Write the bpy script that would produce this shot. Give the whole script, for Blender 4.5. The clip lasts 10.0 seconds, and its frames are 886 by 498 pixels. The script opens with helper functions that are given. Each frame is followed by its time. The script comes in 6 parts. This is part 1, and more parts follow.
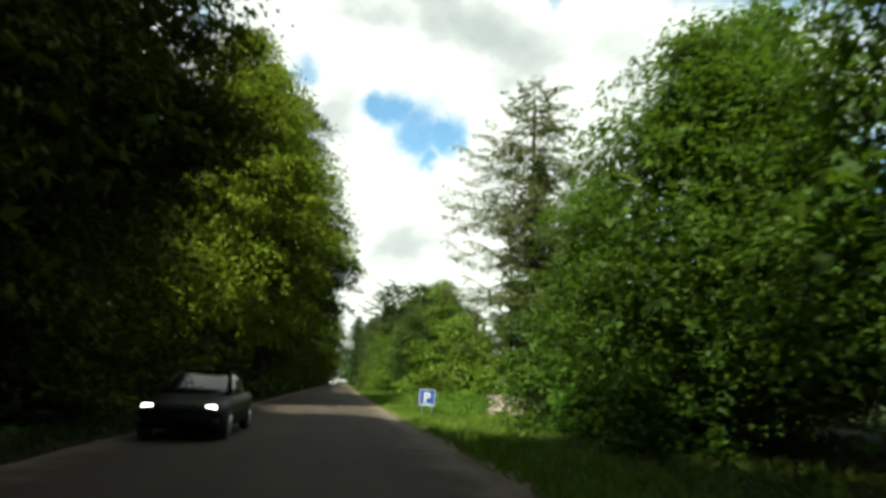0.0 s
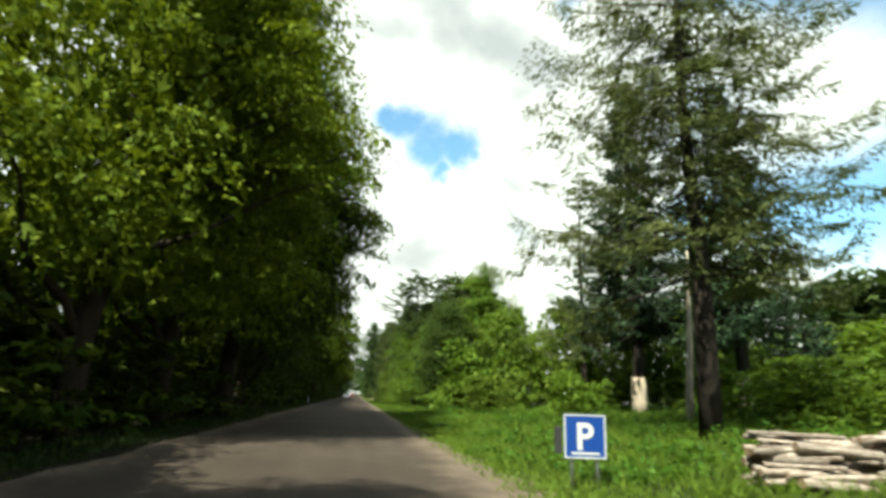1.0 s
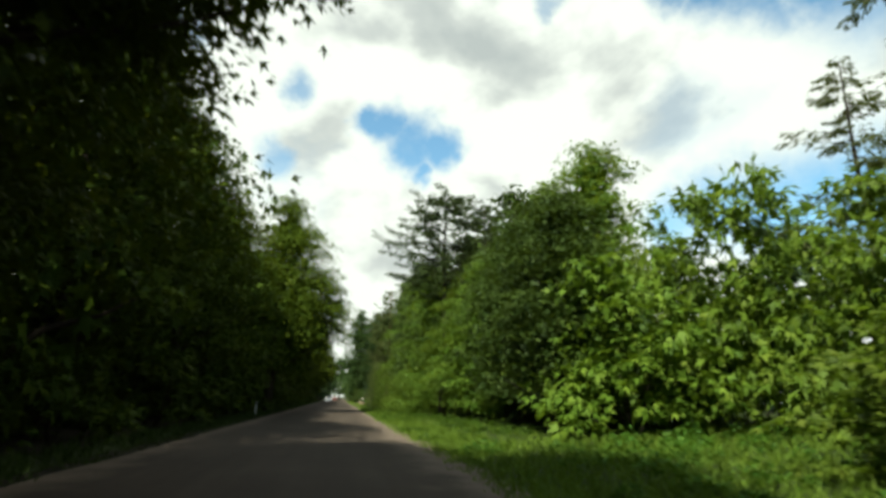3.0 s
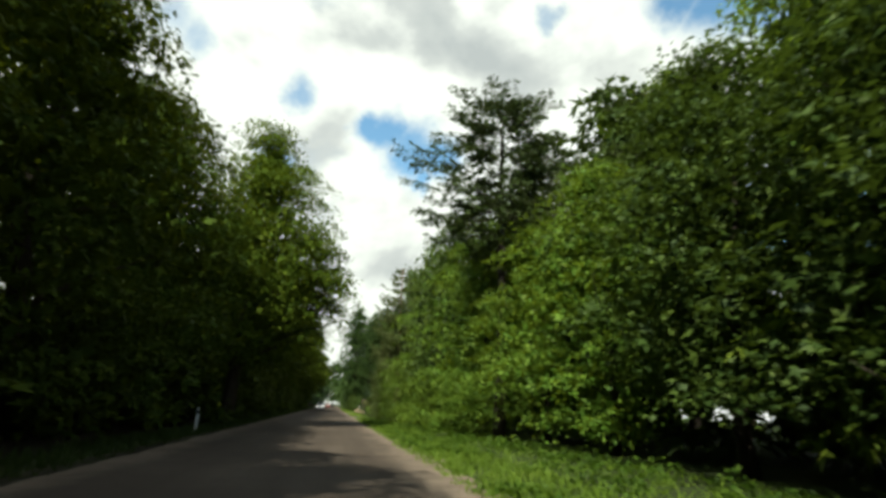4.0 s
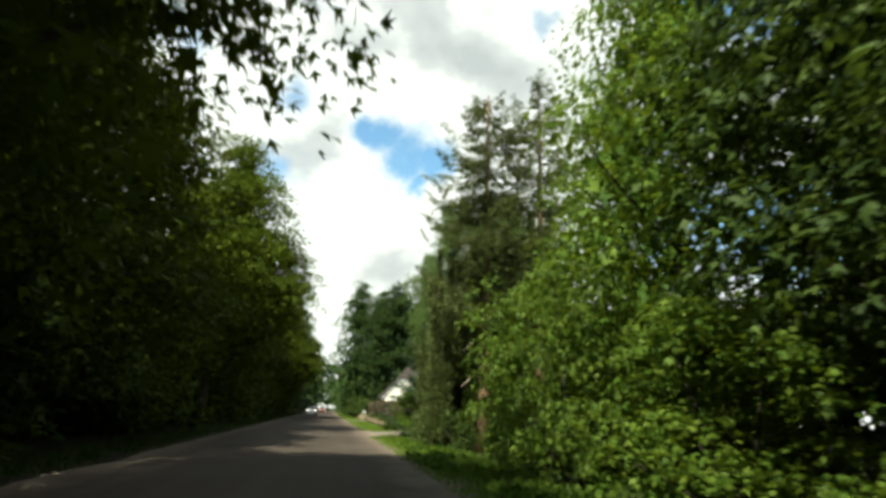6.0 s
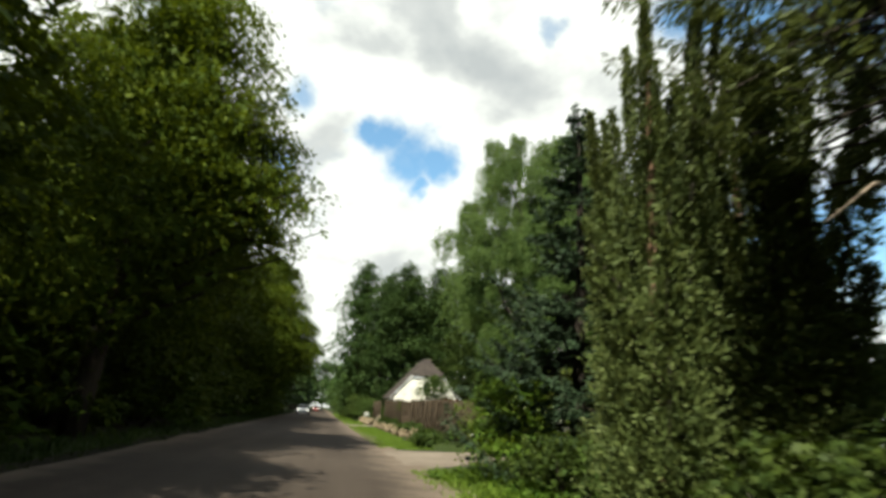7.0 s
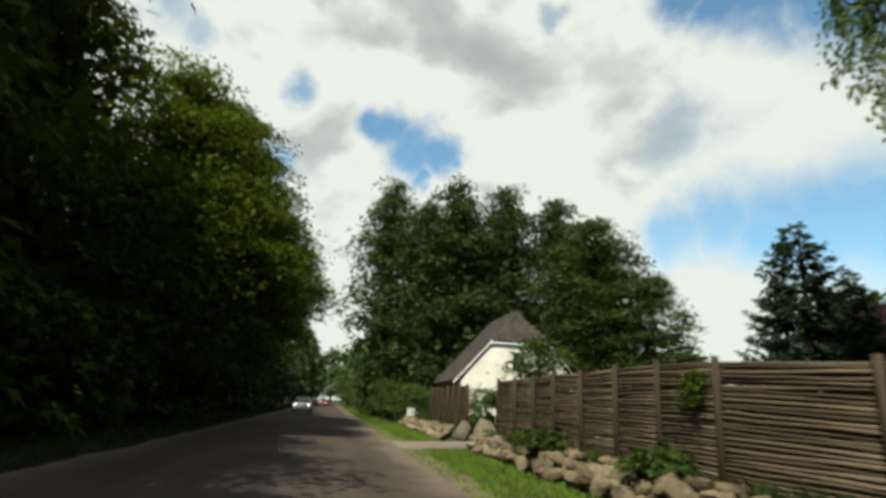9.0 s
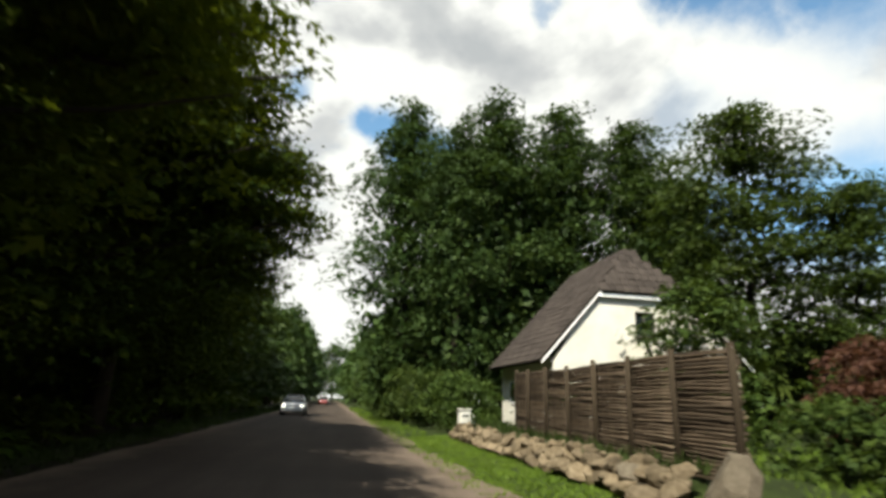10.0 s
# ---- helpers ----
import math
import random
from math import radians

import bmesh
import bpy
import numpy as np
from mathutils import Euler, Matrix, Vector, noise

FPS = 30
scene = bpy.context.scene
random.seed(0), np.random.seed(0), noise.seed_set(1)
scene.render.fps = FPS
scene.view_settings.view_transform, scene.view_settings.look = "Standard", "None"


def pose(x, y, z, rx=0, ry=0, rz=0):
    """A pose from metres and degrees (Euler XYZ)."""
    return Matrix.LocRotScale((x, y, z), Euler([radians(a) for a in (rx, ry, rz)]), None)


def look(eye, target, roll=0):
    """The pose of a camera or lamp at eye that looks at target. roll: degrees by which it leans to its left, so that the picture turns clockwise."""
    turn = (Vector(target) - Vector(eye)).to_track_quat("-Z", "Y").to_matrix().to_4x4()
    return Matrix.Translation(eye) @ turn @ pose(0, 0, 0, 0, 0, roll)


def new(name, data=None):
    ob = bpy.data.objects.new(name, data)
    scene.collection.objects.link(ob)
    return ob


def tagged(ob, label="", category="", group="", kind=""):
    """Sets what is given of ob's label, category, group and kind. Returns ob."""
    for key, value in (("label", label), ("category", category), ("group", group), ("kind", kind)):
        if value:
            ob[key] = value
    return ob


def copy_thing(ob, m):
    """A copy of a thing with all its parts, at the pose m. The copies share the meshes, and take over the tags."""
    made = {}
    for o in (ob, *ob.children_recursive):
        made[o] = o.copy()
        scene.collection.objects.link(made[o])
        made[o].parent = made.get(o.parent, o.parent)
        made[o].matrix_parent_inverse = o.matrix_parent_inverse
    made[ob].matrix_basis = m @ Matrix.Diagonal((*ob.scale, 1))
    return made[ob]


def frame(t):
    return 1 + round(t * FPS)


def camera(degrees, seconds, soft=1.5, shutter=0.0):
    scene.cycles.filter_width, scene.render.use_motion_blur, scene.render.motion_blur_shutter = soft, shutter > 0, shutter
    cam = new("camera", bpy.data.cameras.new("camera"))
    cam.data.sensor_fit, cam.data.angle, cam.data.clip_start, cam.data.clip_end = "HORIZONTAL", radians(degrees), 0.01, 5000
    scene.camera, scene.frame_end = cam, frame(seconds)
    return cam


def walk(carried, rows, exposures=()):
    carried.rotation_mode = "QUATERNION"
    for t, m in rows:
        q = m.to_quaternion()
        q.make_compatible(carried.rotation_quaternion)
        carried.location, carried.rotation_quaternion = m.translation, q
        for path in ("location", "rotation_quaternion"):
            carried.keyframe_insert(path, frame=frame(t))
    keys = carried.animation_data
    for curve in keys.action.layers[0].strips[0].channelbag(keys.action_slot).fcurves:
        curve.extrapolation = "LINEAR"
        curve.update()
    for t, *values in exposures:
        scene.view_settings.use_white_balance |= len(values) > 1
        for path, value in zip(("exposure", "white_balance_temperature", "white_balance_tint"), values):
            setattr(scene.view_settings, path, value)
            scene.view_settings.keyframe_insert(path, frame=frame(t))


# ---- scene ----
cam = camera(77.2, 10.0, soft=3.5, shutter=0.15)
PATH = [
    (0, (0.019, 0.000, 1.350), (0.343, 1.915, 1.827), 2.33),
    (0.5, (0.019, 7.537, 1.350), (0.330, 9.450, 1.845), 2.58),
    (1, (0.019, 15.040, 1.350), (0.293, 16.953, 1.864), 2.15),
    (1.5, (0.009, 22.507, 1.350), (0.322, 24.414, 1.866), 3.36),
    (2, (-0.029, 29.977, 1.350), (0.326, 31.883, 1.841), 0.53),
    (2.5, (-0.064, 37.479, 1.350), (0.278, 39.383, 1.858), 1.02),
    (4, (-0.072, 59.974, 1.350), (0.271, 61.866, 1.902), 2.48),
    (4.5, (-0.043, 67.459, 1.350), (0.305, 69.343, 1.926), 3.89),
    (5, (0.010, 74.958, 1.350), (0.345, 76.848, 1.914), 1.85),
    (5.5, (0.032, 82.471, 1.350), (0.385, 84.359, 1.910), 1.50),
    (7, (0.004, 104.984, 1.350), (0.361, 106.867, 1.925), 4.42),
    (7.5, (-0.029, 112.505, 1.350), (0.325, 114.398, 1.889), 3.05),
    (8, (-0.042, 120.033, 1.350), (0.303, 121.921, 1.912), 3.54),
    (8.5, (-0.023, 127.554, 1.350), (0.349, 129.445, 1.883), 3.14),
    (9, (0.019, 135.058, 1.350), (0.365, 136.951, 1.893), 3.22),
    (9.5, (0.066, 142.507, 1.350), (0.382, 144.406, 1.890), 3.31),
    (10, (0.105, 149.948, 1.350), (0.459, 151.844, 1.879), 1.84),
]
EXPOSURES = [(0, 1.42, 6700, -6), (0.5, 1.26, 6700, -6), (1.0, 1.56, 6700, -6), (1.5, 1.58, 6700, -6), (1.8, 1.48, 6700, -6), (2.5, 1.17, 6700, -6), (4.0, 1.2, 6700, -3), (5.0, 1.32, 6700, -5), (5.5, 1.42, 6700, -5), (7.0, 1.28, 6700, 1), (7.5, 1.28, 6700, 2), (8.0, 1.15, 6700, 3), (8.5, 1.06, 6700, 2), (9.0, 0.86, 6700, 0), (9.5, 0.88, 6700, 0), (10.0, 1.14, 6700, 5)]
walk(cam, [(t, look(eye, target, roll)) for t, eye, target, roll in PATH], EXPOSURES)

# ---- light ----
SKY_STRENGTH = 0.10
LIT = 1.0 / SKY_STRENGTH  # clouds are named by the light they send, the sky by its own scale
SUN_FROM = Vector((-0.47, -0.69, 1.10)).normalized()


def build_world():
    world = bpy.data.worlds.new("sky")
    scene.world = world
    world.use_nodes = True
    nt = world.node_tree
    nt.nodes.clear()
    N, L = nt.nodes.new, nt.links.new

    def op(kind, a, b=None, c=None, clamp=False):
        n = N("ShaderNodeMath")
        n.operation, n.use_clamp = kind, clamp
        for i, v in enumerate((a, b, c)):
            if v is None:
                continue
            if isinstance(v, (int, float)):
                n.inputs[i].default_value = v
            else:
                L(v, n.inputs[i])
        return n.outputs[0]

    sky = N("ShaderNodeTexSky")
    sky.sky_type, sky.sun_disc = "NISHITA", False
    sky.sun_elevation = math.asin(SUN_FROM.z)
    sky.sun_rotation = math.atan2(SUN_FROM.x, SUN_FROM.y)
    sky.air_density, sky.dust_density, sky.ozone_density = 1.0, 0.6, 0.0
    co = N("ShaderNodeTexCoord").outputs["Generated"]
    # clouds look flatter towards the horizon
    stretched = N("ShaderNodeVectorMath")
    stretched.operation = "MULTIPLY"
    L(co, stretched.inputs[0])
    stretched.inputs[1].default_value = (1.0, 1.0, 1.4)

    def cloud_noise(scale, detail, rough, offset, distort=0.0):
        m = N("ShaderNodeVectorMath")
        m.operation = "ADD"
        L(stretched.outputs[0], m.inputs[0])
        m.inputs[1].default_value = offset
        n = N("ShaderNodeTexNoise")
        n.inputs["Scale"].default_value, n.inputs["Detail"].default_value = scale, detail
        n.inputs["Roughness"].default_value, n.inputs["Distortion"].default_value = rough, distort
        L(m.outputs[0], n.inputs["Vector"])
        return n.outputs[0]

    puffs = cloud_noise(3.8, 9.0, 0.52, (3.1, 1.7, 0.0), 0.25)
    shade = cloud_noise(2.0, 5.0, 0.5, (0.6, 5.2, 4.0), 0.2)
    # directions bent by turbulence, so that every break and bank gets a ragged outline
    def turbulence(scale, amount):
        n = N("ShaderNodeTexNoise")
        n.inputs["Scale"].default_value, n.inputs["Detail"].default_value, n.inputs["Roughness"].default_value = scale, 5.0, 0.6
        L(co, n.inputs["Vector"])
        c = N("ShaderNodeVectorMath")
        c.operation = "SUBTRACT"
        L(n.outputs["Color"], c.inputs[0])
        c.inputs[1].default_value = (0.5, 0.5, 0.5)
        k = N("ShaderNodeVectorMath")
        k.operation = "SCALE"
        L(c.outputs[0], k.inputs[0])
        k.inputs["Scale"].default_value = amount
        return k.outputs[0]

    bent = N("ShaderNodeVectorMath")
    bent.operation = "ADD"
    L(co, bent.inputs[0])
    both = N("ShaderNodeVectorMath")
    both.operation = "ADD"
    L(turbulence(7.0, 0.085), both.inputs[0])
    L(turbulence(22.0, 0.048), both.inputs[1])
    L(both.outputs[0], bent.inputs[1])

    def spread(places, inner, outer):
        """1 near any of the directions, 0 away from all."""
        most = None
        for (dx, dy, dz), size, deep in places:
            v = N("ShaderNodeVectorMath")
            v.operation = "DISTANCE"
            L(bent.outputs[0], v.inputs[0])
            v.inputs[1].default_value = Vector((dx, dy, dz)).normalized()
            g = N("ShaderNodeMapRange")
            g.interpolation_type = "SMOOTHSTEP"
            L(v.outputs["Value"], g.inputs[0])
            g.inputs[1].default_value, g.inputs[2].default_value = size * inner, size * outer
            g.inputs[3].default_value, g.inputs[4].default_value = deep, 0.0
            most = g.outputs[0] if most is None else op("MAXIMUM", most, g.outputs[0])
        return most

    gaps = spread((
        ((0.026, 0.887, 0.461), 0.036, 1.0), ((0.056, 0.888, 0.456), 0.046, 1.0), ((0.095, 0.895, 0.440), 0.052, 1.0), ((0.135, 0.888, 0.436), 0.044, 1.0),
        ((0.165, 0.882, 0.438), 0.032, 0.9), ((0.091, 0.905, 0.414), 0.042, 1.0), ((0.114, 0.913, 0.393), 0.026, 1.0),
        ((-0.103, 0.860, 0.501), 0.030, 0.75), ((-0.139, 0.907, 0.398), 0.034, 0.75), ((-0.296, 0.781, 0.550), 0.035, 0.6), ((-0.262, 0.800, 0.539), 0.030, 0.6),
        ((0.464, 0.630, 0.622), 0.05, 1.0), ((0.515, 0.612, 0.606), 0.06, 1.0), ((0.565, 0.585, 0.590), 0.065, 1.0), ((0.618, 0.535, 0.580), 0.07, 1.0), ((0.67, 0.50, 0.60), 0.12, 1.0), ((0.48, 0.55, 0.70), 0.09, 0.9),
        ((0.539, 0.791, 0.290), 0.06, 0.85), ((0.590, 0.745, 0.315), 0.075, 0.95), ((0.64, 0.710, 0.300), 0.085, 1.0), ((0.69, 0.665, 0.285), 0.10, 1.0), ((0.74, 0.610, 0.290), 0.12, 1.0), ((0.80, 0.52, 0.32), 0.12, 0.9),
        ((0.295, 0.727, 0.621), 0.024, 0.6),
    ), 0.30, 1.36)
    gaps = op("MULTIPLY", gaps, op("ADD", 0.62, op("MULTIPLY", cloud_noise(9.0, 5.0, 0.6, (2.0, 7.0, 1.0), 0.4), 0.75)), clamp=True)
    dull = spread((((0.405, 0.820, 0.405), 0.10, 0.75), ((0.49, 0.788, 0.373), 0.10, 0.9), ((0.552, 0.757, 0.349), 0.08, 0.8), ((0.241, 0.794, 0.559), 0.10, 0.6), ((0.21, 0.765, 0.605), 0.13, 0.6), ((0.02, 0.95, 0.30), 0.14, 0.5), ((-0.05, 0.80, 0.60), 0.12, 0.45)), 0.15, 1.4)
    # the clouds break up round the sun
    clear = spread(((tuple(SUN_FROM), 0.95, 0.85),), 0.55, 1.2)
    cover = op("MULTIPLY", op("SUBTRACT", 1.0, op("MAXIMUM", gaps, clear)), 1.0, clamp=True)
    thin = N("ShaderNodeMapRange")
    L(puffs, thin.inputs[0])
    thin.inputs[1].default_value, thin.inputs[2].default_value = 0.28, 0.42
    thin.inputs[3].default_value, thin.inputs[4].default_value = 0.72, 1.0
    cover = op("MULTIPLY", cover, thin.outputs[0], clamp=True)
    # grey undersides and bright tops
    # billows: the difference of one noise at two places, as if lit from the sun's side
    billow = op("SUBTRACT", cloud_noise(4.6, 7.0, 0.50, (0.0, 0.0, 0.0), 0.35), cloud_noise(4.6, 7.0, 0.50, (0.022, 0.030, -0.060), 0.35))
    tone = N("ShaderNodeValToRGB")
    mass = op("ADD", op("MULTIPLY", shade, 0.55), op("MULTIPLY", puffs, 0.45))
    L(op("SUBTRACT", op("ADD", mass, op("MULTIPLY", billow, -0.30)), op("MULTIPLY", dull, 0.06)), tone.inputs[0])
    e = tone.color_ramp.elements
    e[0].position, e[0].color = 0.34, (0.25 * LIT, 0.26 * LIT, 0.275 * LIT, 1)
    e[1].position, e[1].color = 0.475, (0.48 * LIT, 0.48 * LIT, 0.475 * LIT, 1)
    mid = e.new(0.41)
    mid.color = (0.315 * LIT, 0.32 * LIT, 0.33 * LIT, 1)
    mix = N("ShaderNodeMix")
    mix.data_type = "RGBA"
    L(cover, mix.inputs["Factor"])
    blue = N("ShaderNodeVectorMath")
    blue.operation = "MULTIPLY"
    L(sky.outputs[0], blue.inputs[0])
    blue.inputs[1].default_value = (0.84, 1.06, 1.08)
    L(blue.outputs[0], mix.inputs["A"])
    L(tone.outputs[0], mix.inputs["B"])
    bg = N("ShaderNodeBackground")
    L(mix.outputs["Result"], bg.inputs["Color"])
    bg.inputs["Strength"].default_value = SKY_STRENGTH
    out = N("ShaderNodeOutputWorld")
    L(bg.outputs[0], out.inputs[0])


build_world()
sun = new("sun", bpy.data.lights.new("sun", "SUN"))
sun.data.energy, sun.data.angle, sun.data.color = 5.0, radians(0.6), (1.0, 0.95, 0.86)
sun.matrix_basis = look(SUN_FROM * 60, (0, 0, 0))

# ---- materials ----
def node_material(name):
    m = bpy.data.materials.new(name)
    m.use_nodes = True
    nt = m.node_tree
    nt.nodes.clear()
    out = nt.nodes.new("ShaderNodeOutputMaterial")
    return m, nt, out


def ramp(nt, fac, stops):
    r = nt.nodes.new("ShaderNodeValToRGB")
    e = r.color_ramp.elements
    while len(e) < len(stops):
        e.new(0.5)
    for el, (p, c) in zip(e, stops):
        el.position, el.color = p, (*c, 1)
    nt.links.new(fac, r.inputs[0])
    return r.outputs[0]


def noise_out(nt, scale, detail=5.0, rough=0.6, stretch=None):
    co = nt.nodes.new("ShaderNodeTexCoord").outputs["Object"]
    if stretch:
        mp = nt.nodes.new("ShaderNodeMapping")
        mp.inputs["Scale"].default_value = stretch
        nt.links.new(co, mp.inputs[0])
        co = mp.outputs[0]
    n = nt.nodes.new("ShaderNodeTexNoise")
    n.inputs["Scale"].default_value, n.inputs["Detail"].default_value, n.inputs["Roughness"].default_value = scale, detail, rough
    nt.links.new(co, n.inputs["Vector"])
    return n.outputs[0]


def surface(name, stops, scale=1.0, fine=20.0, roughness=0.85, bump=0.3, depth=0.01, metal=0.0, stretch=None, pieces=0.0, mixing=0.45):
    """A worn surface: broad stains and fine grain share the colour, the grain gives the relief; pieces: how much each object differs."""
    m, nt, out = node_material(name)
    broad, grain = noise_out(nt, scale, 5, 0.6, stretch), noise_out(nt, fine, 6, 0.65, stretch)
    mx = nt.nodes.new("ShaderNodeMath")
    mx.operation = "MULTIPLY_ADD"
    nt.links.new(grain, mx.inputs[0])
    mx.inputs[1].default_value = mixing
    sc = nt.nodes.new("ShaderNodeMath")
    sc.operation = "MULTIPLY"
    nt.links.new(broad, sc.inputs[0])
    sc.inputs[1].default_value = 1 - mixing
    nt.links.new(sc.outputs[0], mx.inputs[2])
    col = ramp(nt, mx.outputs[0], stops)
    if pieces:
        info = nt.nodes.new("ShaderNodeObjectInfo")
        hsv = nt.nodes.new("ShaderNodeHueSaturation")
        mr = nt.nodes.new("ShaderNodeMapRange")
        nt.links.new(info.outputs["Random"], mr.inputs[0])
        mr.inputs[3].default_value, mr.inputs[4].default_value = 1 - pieces, 1 + pieces
        nt.links.new(mr.outputs[0], hsv.inputs["Value"])
        nt.links.new(col, hsv.inputs["Color"])
        col = hsv.outputs[0]
    p = nt.nodes.new("ShaderNodeBsdfPrincipled")
    p.inputs["Roughness"].default_value, p.inputs["Metallic"].default_value = roughness, metal
    p.inputs["Specular IOR Level"].default_value = 0.5 if metal else 0.12
    nt.links.new(col, p.inputs["Base Color"])
    if bump:
        b = nt.nodes.new("ShaderNodeBump")
        b.inputs["Strength"].default_value, b.inputs["Distance"].default_value = bump, depth
        nt.links.new(grain, b.inputs["Height"])
        nt.links.new(b.outputs[0], p.inputs["Normal"])
    nt.links.new(p.outputs[0], out.inputs[0])
    return m


def foliage(name, stops, through_light=0.35, roughness=0.6, tint=(0.16, 0.24, 0.03), patches=0.35, scale=0.5, gloss=0.12):
    """Leaves: colour varies leaf by leaf and in soft patches; part of the light passes through."""
    m, nt, out = node_material(name)
    geo = nt.nodes.new("ShaderNodeNewGeometry")
    mx = nt.nodes.new("ShaderNodeMath")
    mx.operation = "MULTIPLY_ADD"
    nt.links.new(noise_out(nt, scale, 3, 0.6), mx.inputs[0])
    mx.inputs[1].default_value = patches
    sc = nt.nodes.new("ShaderNodeMath")
    sc.operation = "MULTIPLY"
    nt.links.new(geo.outputs["Random Per Island"], sc.inputs[0])
    sc.inputs[1].default_value = 1 - patches
    nt.links.new(sc.outputs[0], mx.inputs[2])
    col = ramp(nt, mx.outputs[0], stops)
    info = nt.nodes.new("ShaderNodeObjectInfo")
    hsv = nt.nodes.new("ShaderNodeHueSaturation")
    for sock, lo, hi in (("Value", 0.82, 1.2), ("Hue", 0.488, 0.508)):
        mr = nt.nodes.new("ShaderNodeMapRange")
        nt.links.new(info.outputs["Random"], mr.inputs[0])
        mr.inputs[3].default_value, mr.inputs[4].default_value = lo, hi
        nt.links.new(mr.outputs[0], hsv.inputs[sock])
    nt.links.new(col, hsv.inputs["Color"])
    p = nt.nodes.new("ShaderNodeBsdfPrincipled")
    p.inputs["Roughness"].default_value = roughness
    p.inputs["Specular IOR Level"].default_value = gloss
    nt.links.new(hsv.outputs[0], p.inputs["Base Color"])
    tr = nt.nodes.new("ShaderNodeBsdfTranslucent")
    tr.inputs[0].default_value = (*tint, 1)
    ms = nt.nodes.new("ShaderNodeMixShader")
    ms.inputs[0].default_value = through_light
    nt.links.new(p.outputs[0], ms.inputs[1])
    nt.links.new(tr.outputs[0], ms.inputs[2])
    nt.links.new(ms.outputs[0], out.inputs[0])
    return m


def plain(name, color, roughness=0.5, metal=0.0, emit=0.0, coat=0.0, gloss=0.5):
    m, nt, out = node_material(name)
    p = nt.nodes.new("ShaderNodeBsdfPrincipled")
    p.inputs["Base Color"].default_value = (*color, 1)
    p.inputs["Roughness"].default_value, p.inputs["Metallic"].default_value = roughness, metal
    p.inputs["Coat Weight"].default_value = coat
    p.inputs["Specular IOR Level"].default_value = gloss
    if emit:
        p.inputs["Emission Color"].default_value, p.inputs["Emission Strength"].default_value = (1.0, 0.93, 0.8, 1), emit
    nt.links.new(p.outputs[0], out.inputs[0])
    return m


# forest greens kept very dark: the roadside shade is put into the colour
LEAF_FOREST_SHADE = foliage("shaded_forest_leaves", [(0.0, (0.0098, 0.0181, 0.0028)), (0.5, (0.0237, 0.0404, 0.0048)), (1.0, (0.0593, 0.0767, 0.0070))], 0.16, tint=(0.0906, 0.1115, 0.0056), gloss=0.04)
# two lighter leaf copies for oaks in the sun, sunlight put into the colour
LEAF_OAK_LIT = foliage("lit_oak_leaves", [(0.0, (0.0300, 0.0540, 0.0060)), (0.5, (0.0780, 0.1200, 0.0120)), (1.0, (0.1725, 0.2100, 0.0195))], 0.18, tint=(0.2250, 0.2850, 0.0150), gloss=0.04)
LEAF_OAK_HALF_LIT = foliage("half_lit_oak_leaves", [(0.0, (0.0180, 0.0310, 0.0040)), (0.5, (0.0440, 0.0690, 0.0075)), (1.0, (0.1000, 0.1220, 0.0120))], 0.17, tint=(0.1350, 0.1700, 0.0095), gloss=0.04)
LEAF_WILLOW = foliage("willow_leaves", [(0.0, (0.026, 0.050, 0.005)), (0.5, (0.064, 0.104, 0.010)), (1.0, (0.125, 0.165, 0.020))], 0.3, tint=(0.13, 0.20, 0.014))
LEAF_FRESH = foliage("fresh_green_leaves", [(0.0, (0.0144, 0.0384, 0.0040)), (0.5, (0.0336, 0.0760, 0.0072)), (1.0, (0.0760, 0.1240, 0.0128))], 0.28, tint=(0.0960, 0.1680, 0.0112))
LEAF_MAPLE = foliage("maple_leaves", [(0.0, (0.0215, 0.0480, 0.0055)), (0.5, (0.0530, 0.0960, 0.0105)), (1.0, (0.1200, 0.1640, 0.0220))], 0.30, tint=(0.1550, 0.2100, 0.0160))
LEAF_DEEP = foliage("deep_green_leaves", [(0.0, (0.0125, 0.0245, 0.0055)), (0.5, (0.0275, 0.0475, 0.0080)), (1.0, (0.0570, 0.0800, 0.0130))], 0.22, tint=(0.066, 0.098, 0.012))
LEAF_POPLAR = foliage("poplar_leaves", [(0.0, (0.0130, 0.0270, 0.0068)), (0.5, (0.0255, 0.0475, 0.0105)), (1.0, (0.0530, 0.0800, 0.0180))], 0.18, tint=(0.060, 0.096, 0.015))
LEAF_BIRCH = foliage("birch_leaves", [(0.0, (0.0290, 0.0520, 0.0110)), (0.5, (0.0620, 0.1000, 0.0225)), (1.0, (0.1200, 0.1620, 0.0440))], 0.28, tint=(0.1260, 0.1850, 0.0300))
LEAF_YELLOW = foliage("yellow_green_leaves", [(0.0, (0.0298, 0.0408, 0.0068)), (0.5, (0.0553, 0.0697, 0.0102)), (1.0, (0.0935, 0.1003, 0.0187))], 0.26, tint=(0.1105, 0.1190, 0.0153))
LEAF_RED = foliage("red_leaves", [(0.0, (0.0290, 0.0130, 0.0080)), (0.5, (0.0560, 0.0250, 0.0150)), (1.0, (0.0860, 0.0480, 0.0250))], 0.3, tint=(0.1000, 0.0420, 0.0180))
LEAF_RUST = foliage("rusty_needles", [(0.0, (0.060, 0.050, 0.018)), (0.5, (0.110, 0.085, 0.030)), (1.0, (0.150, 0.125, 0.050))], 0.25, tint=(0.16, 0.12, 0.03))
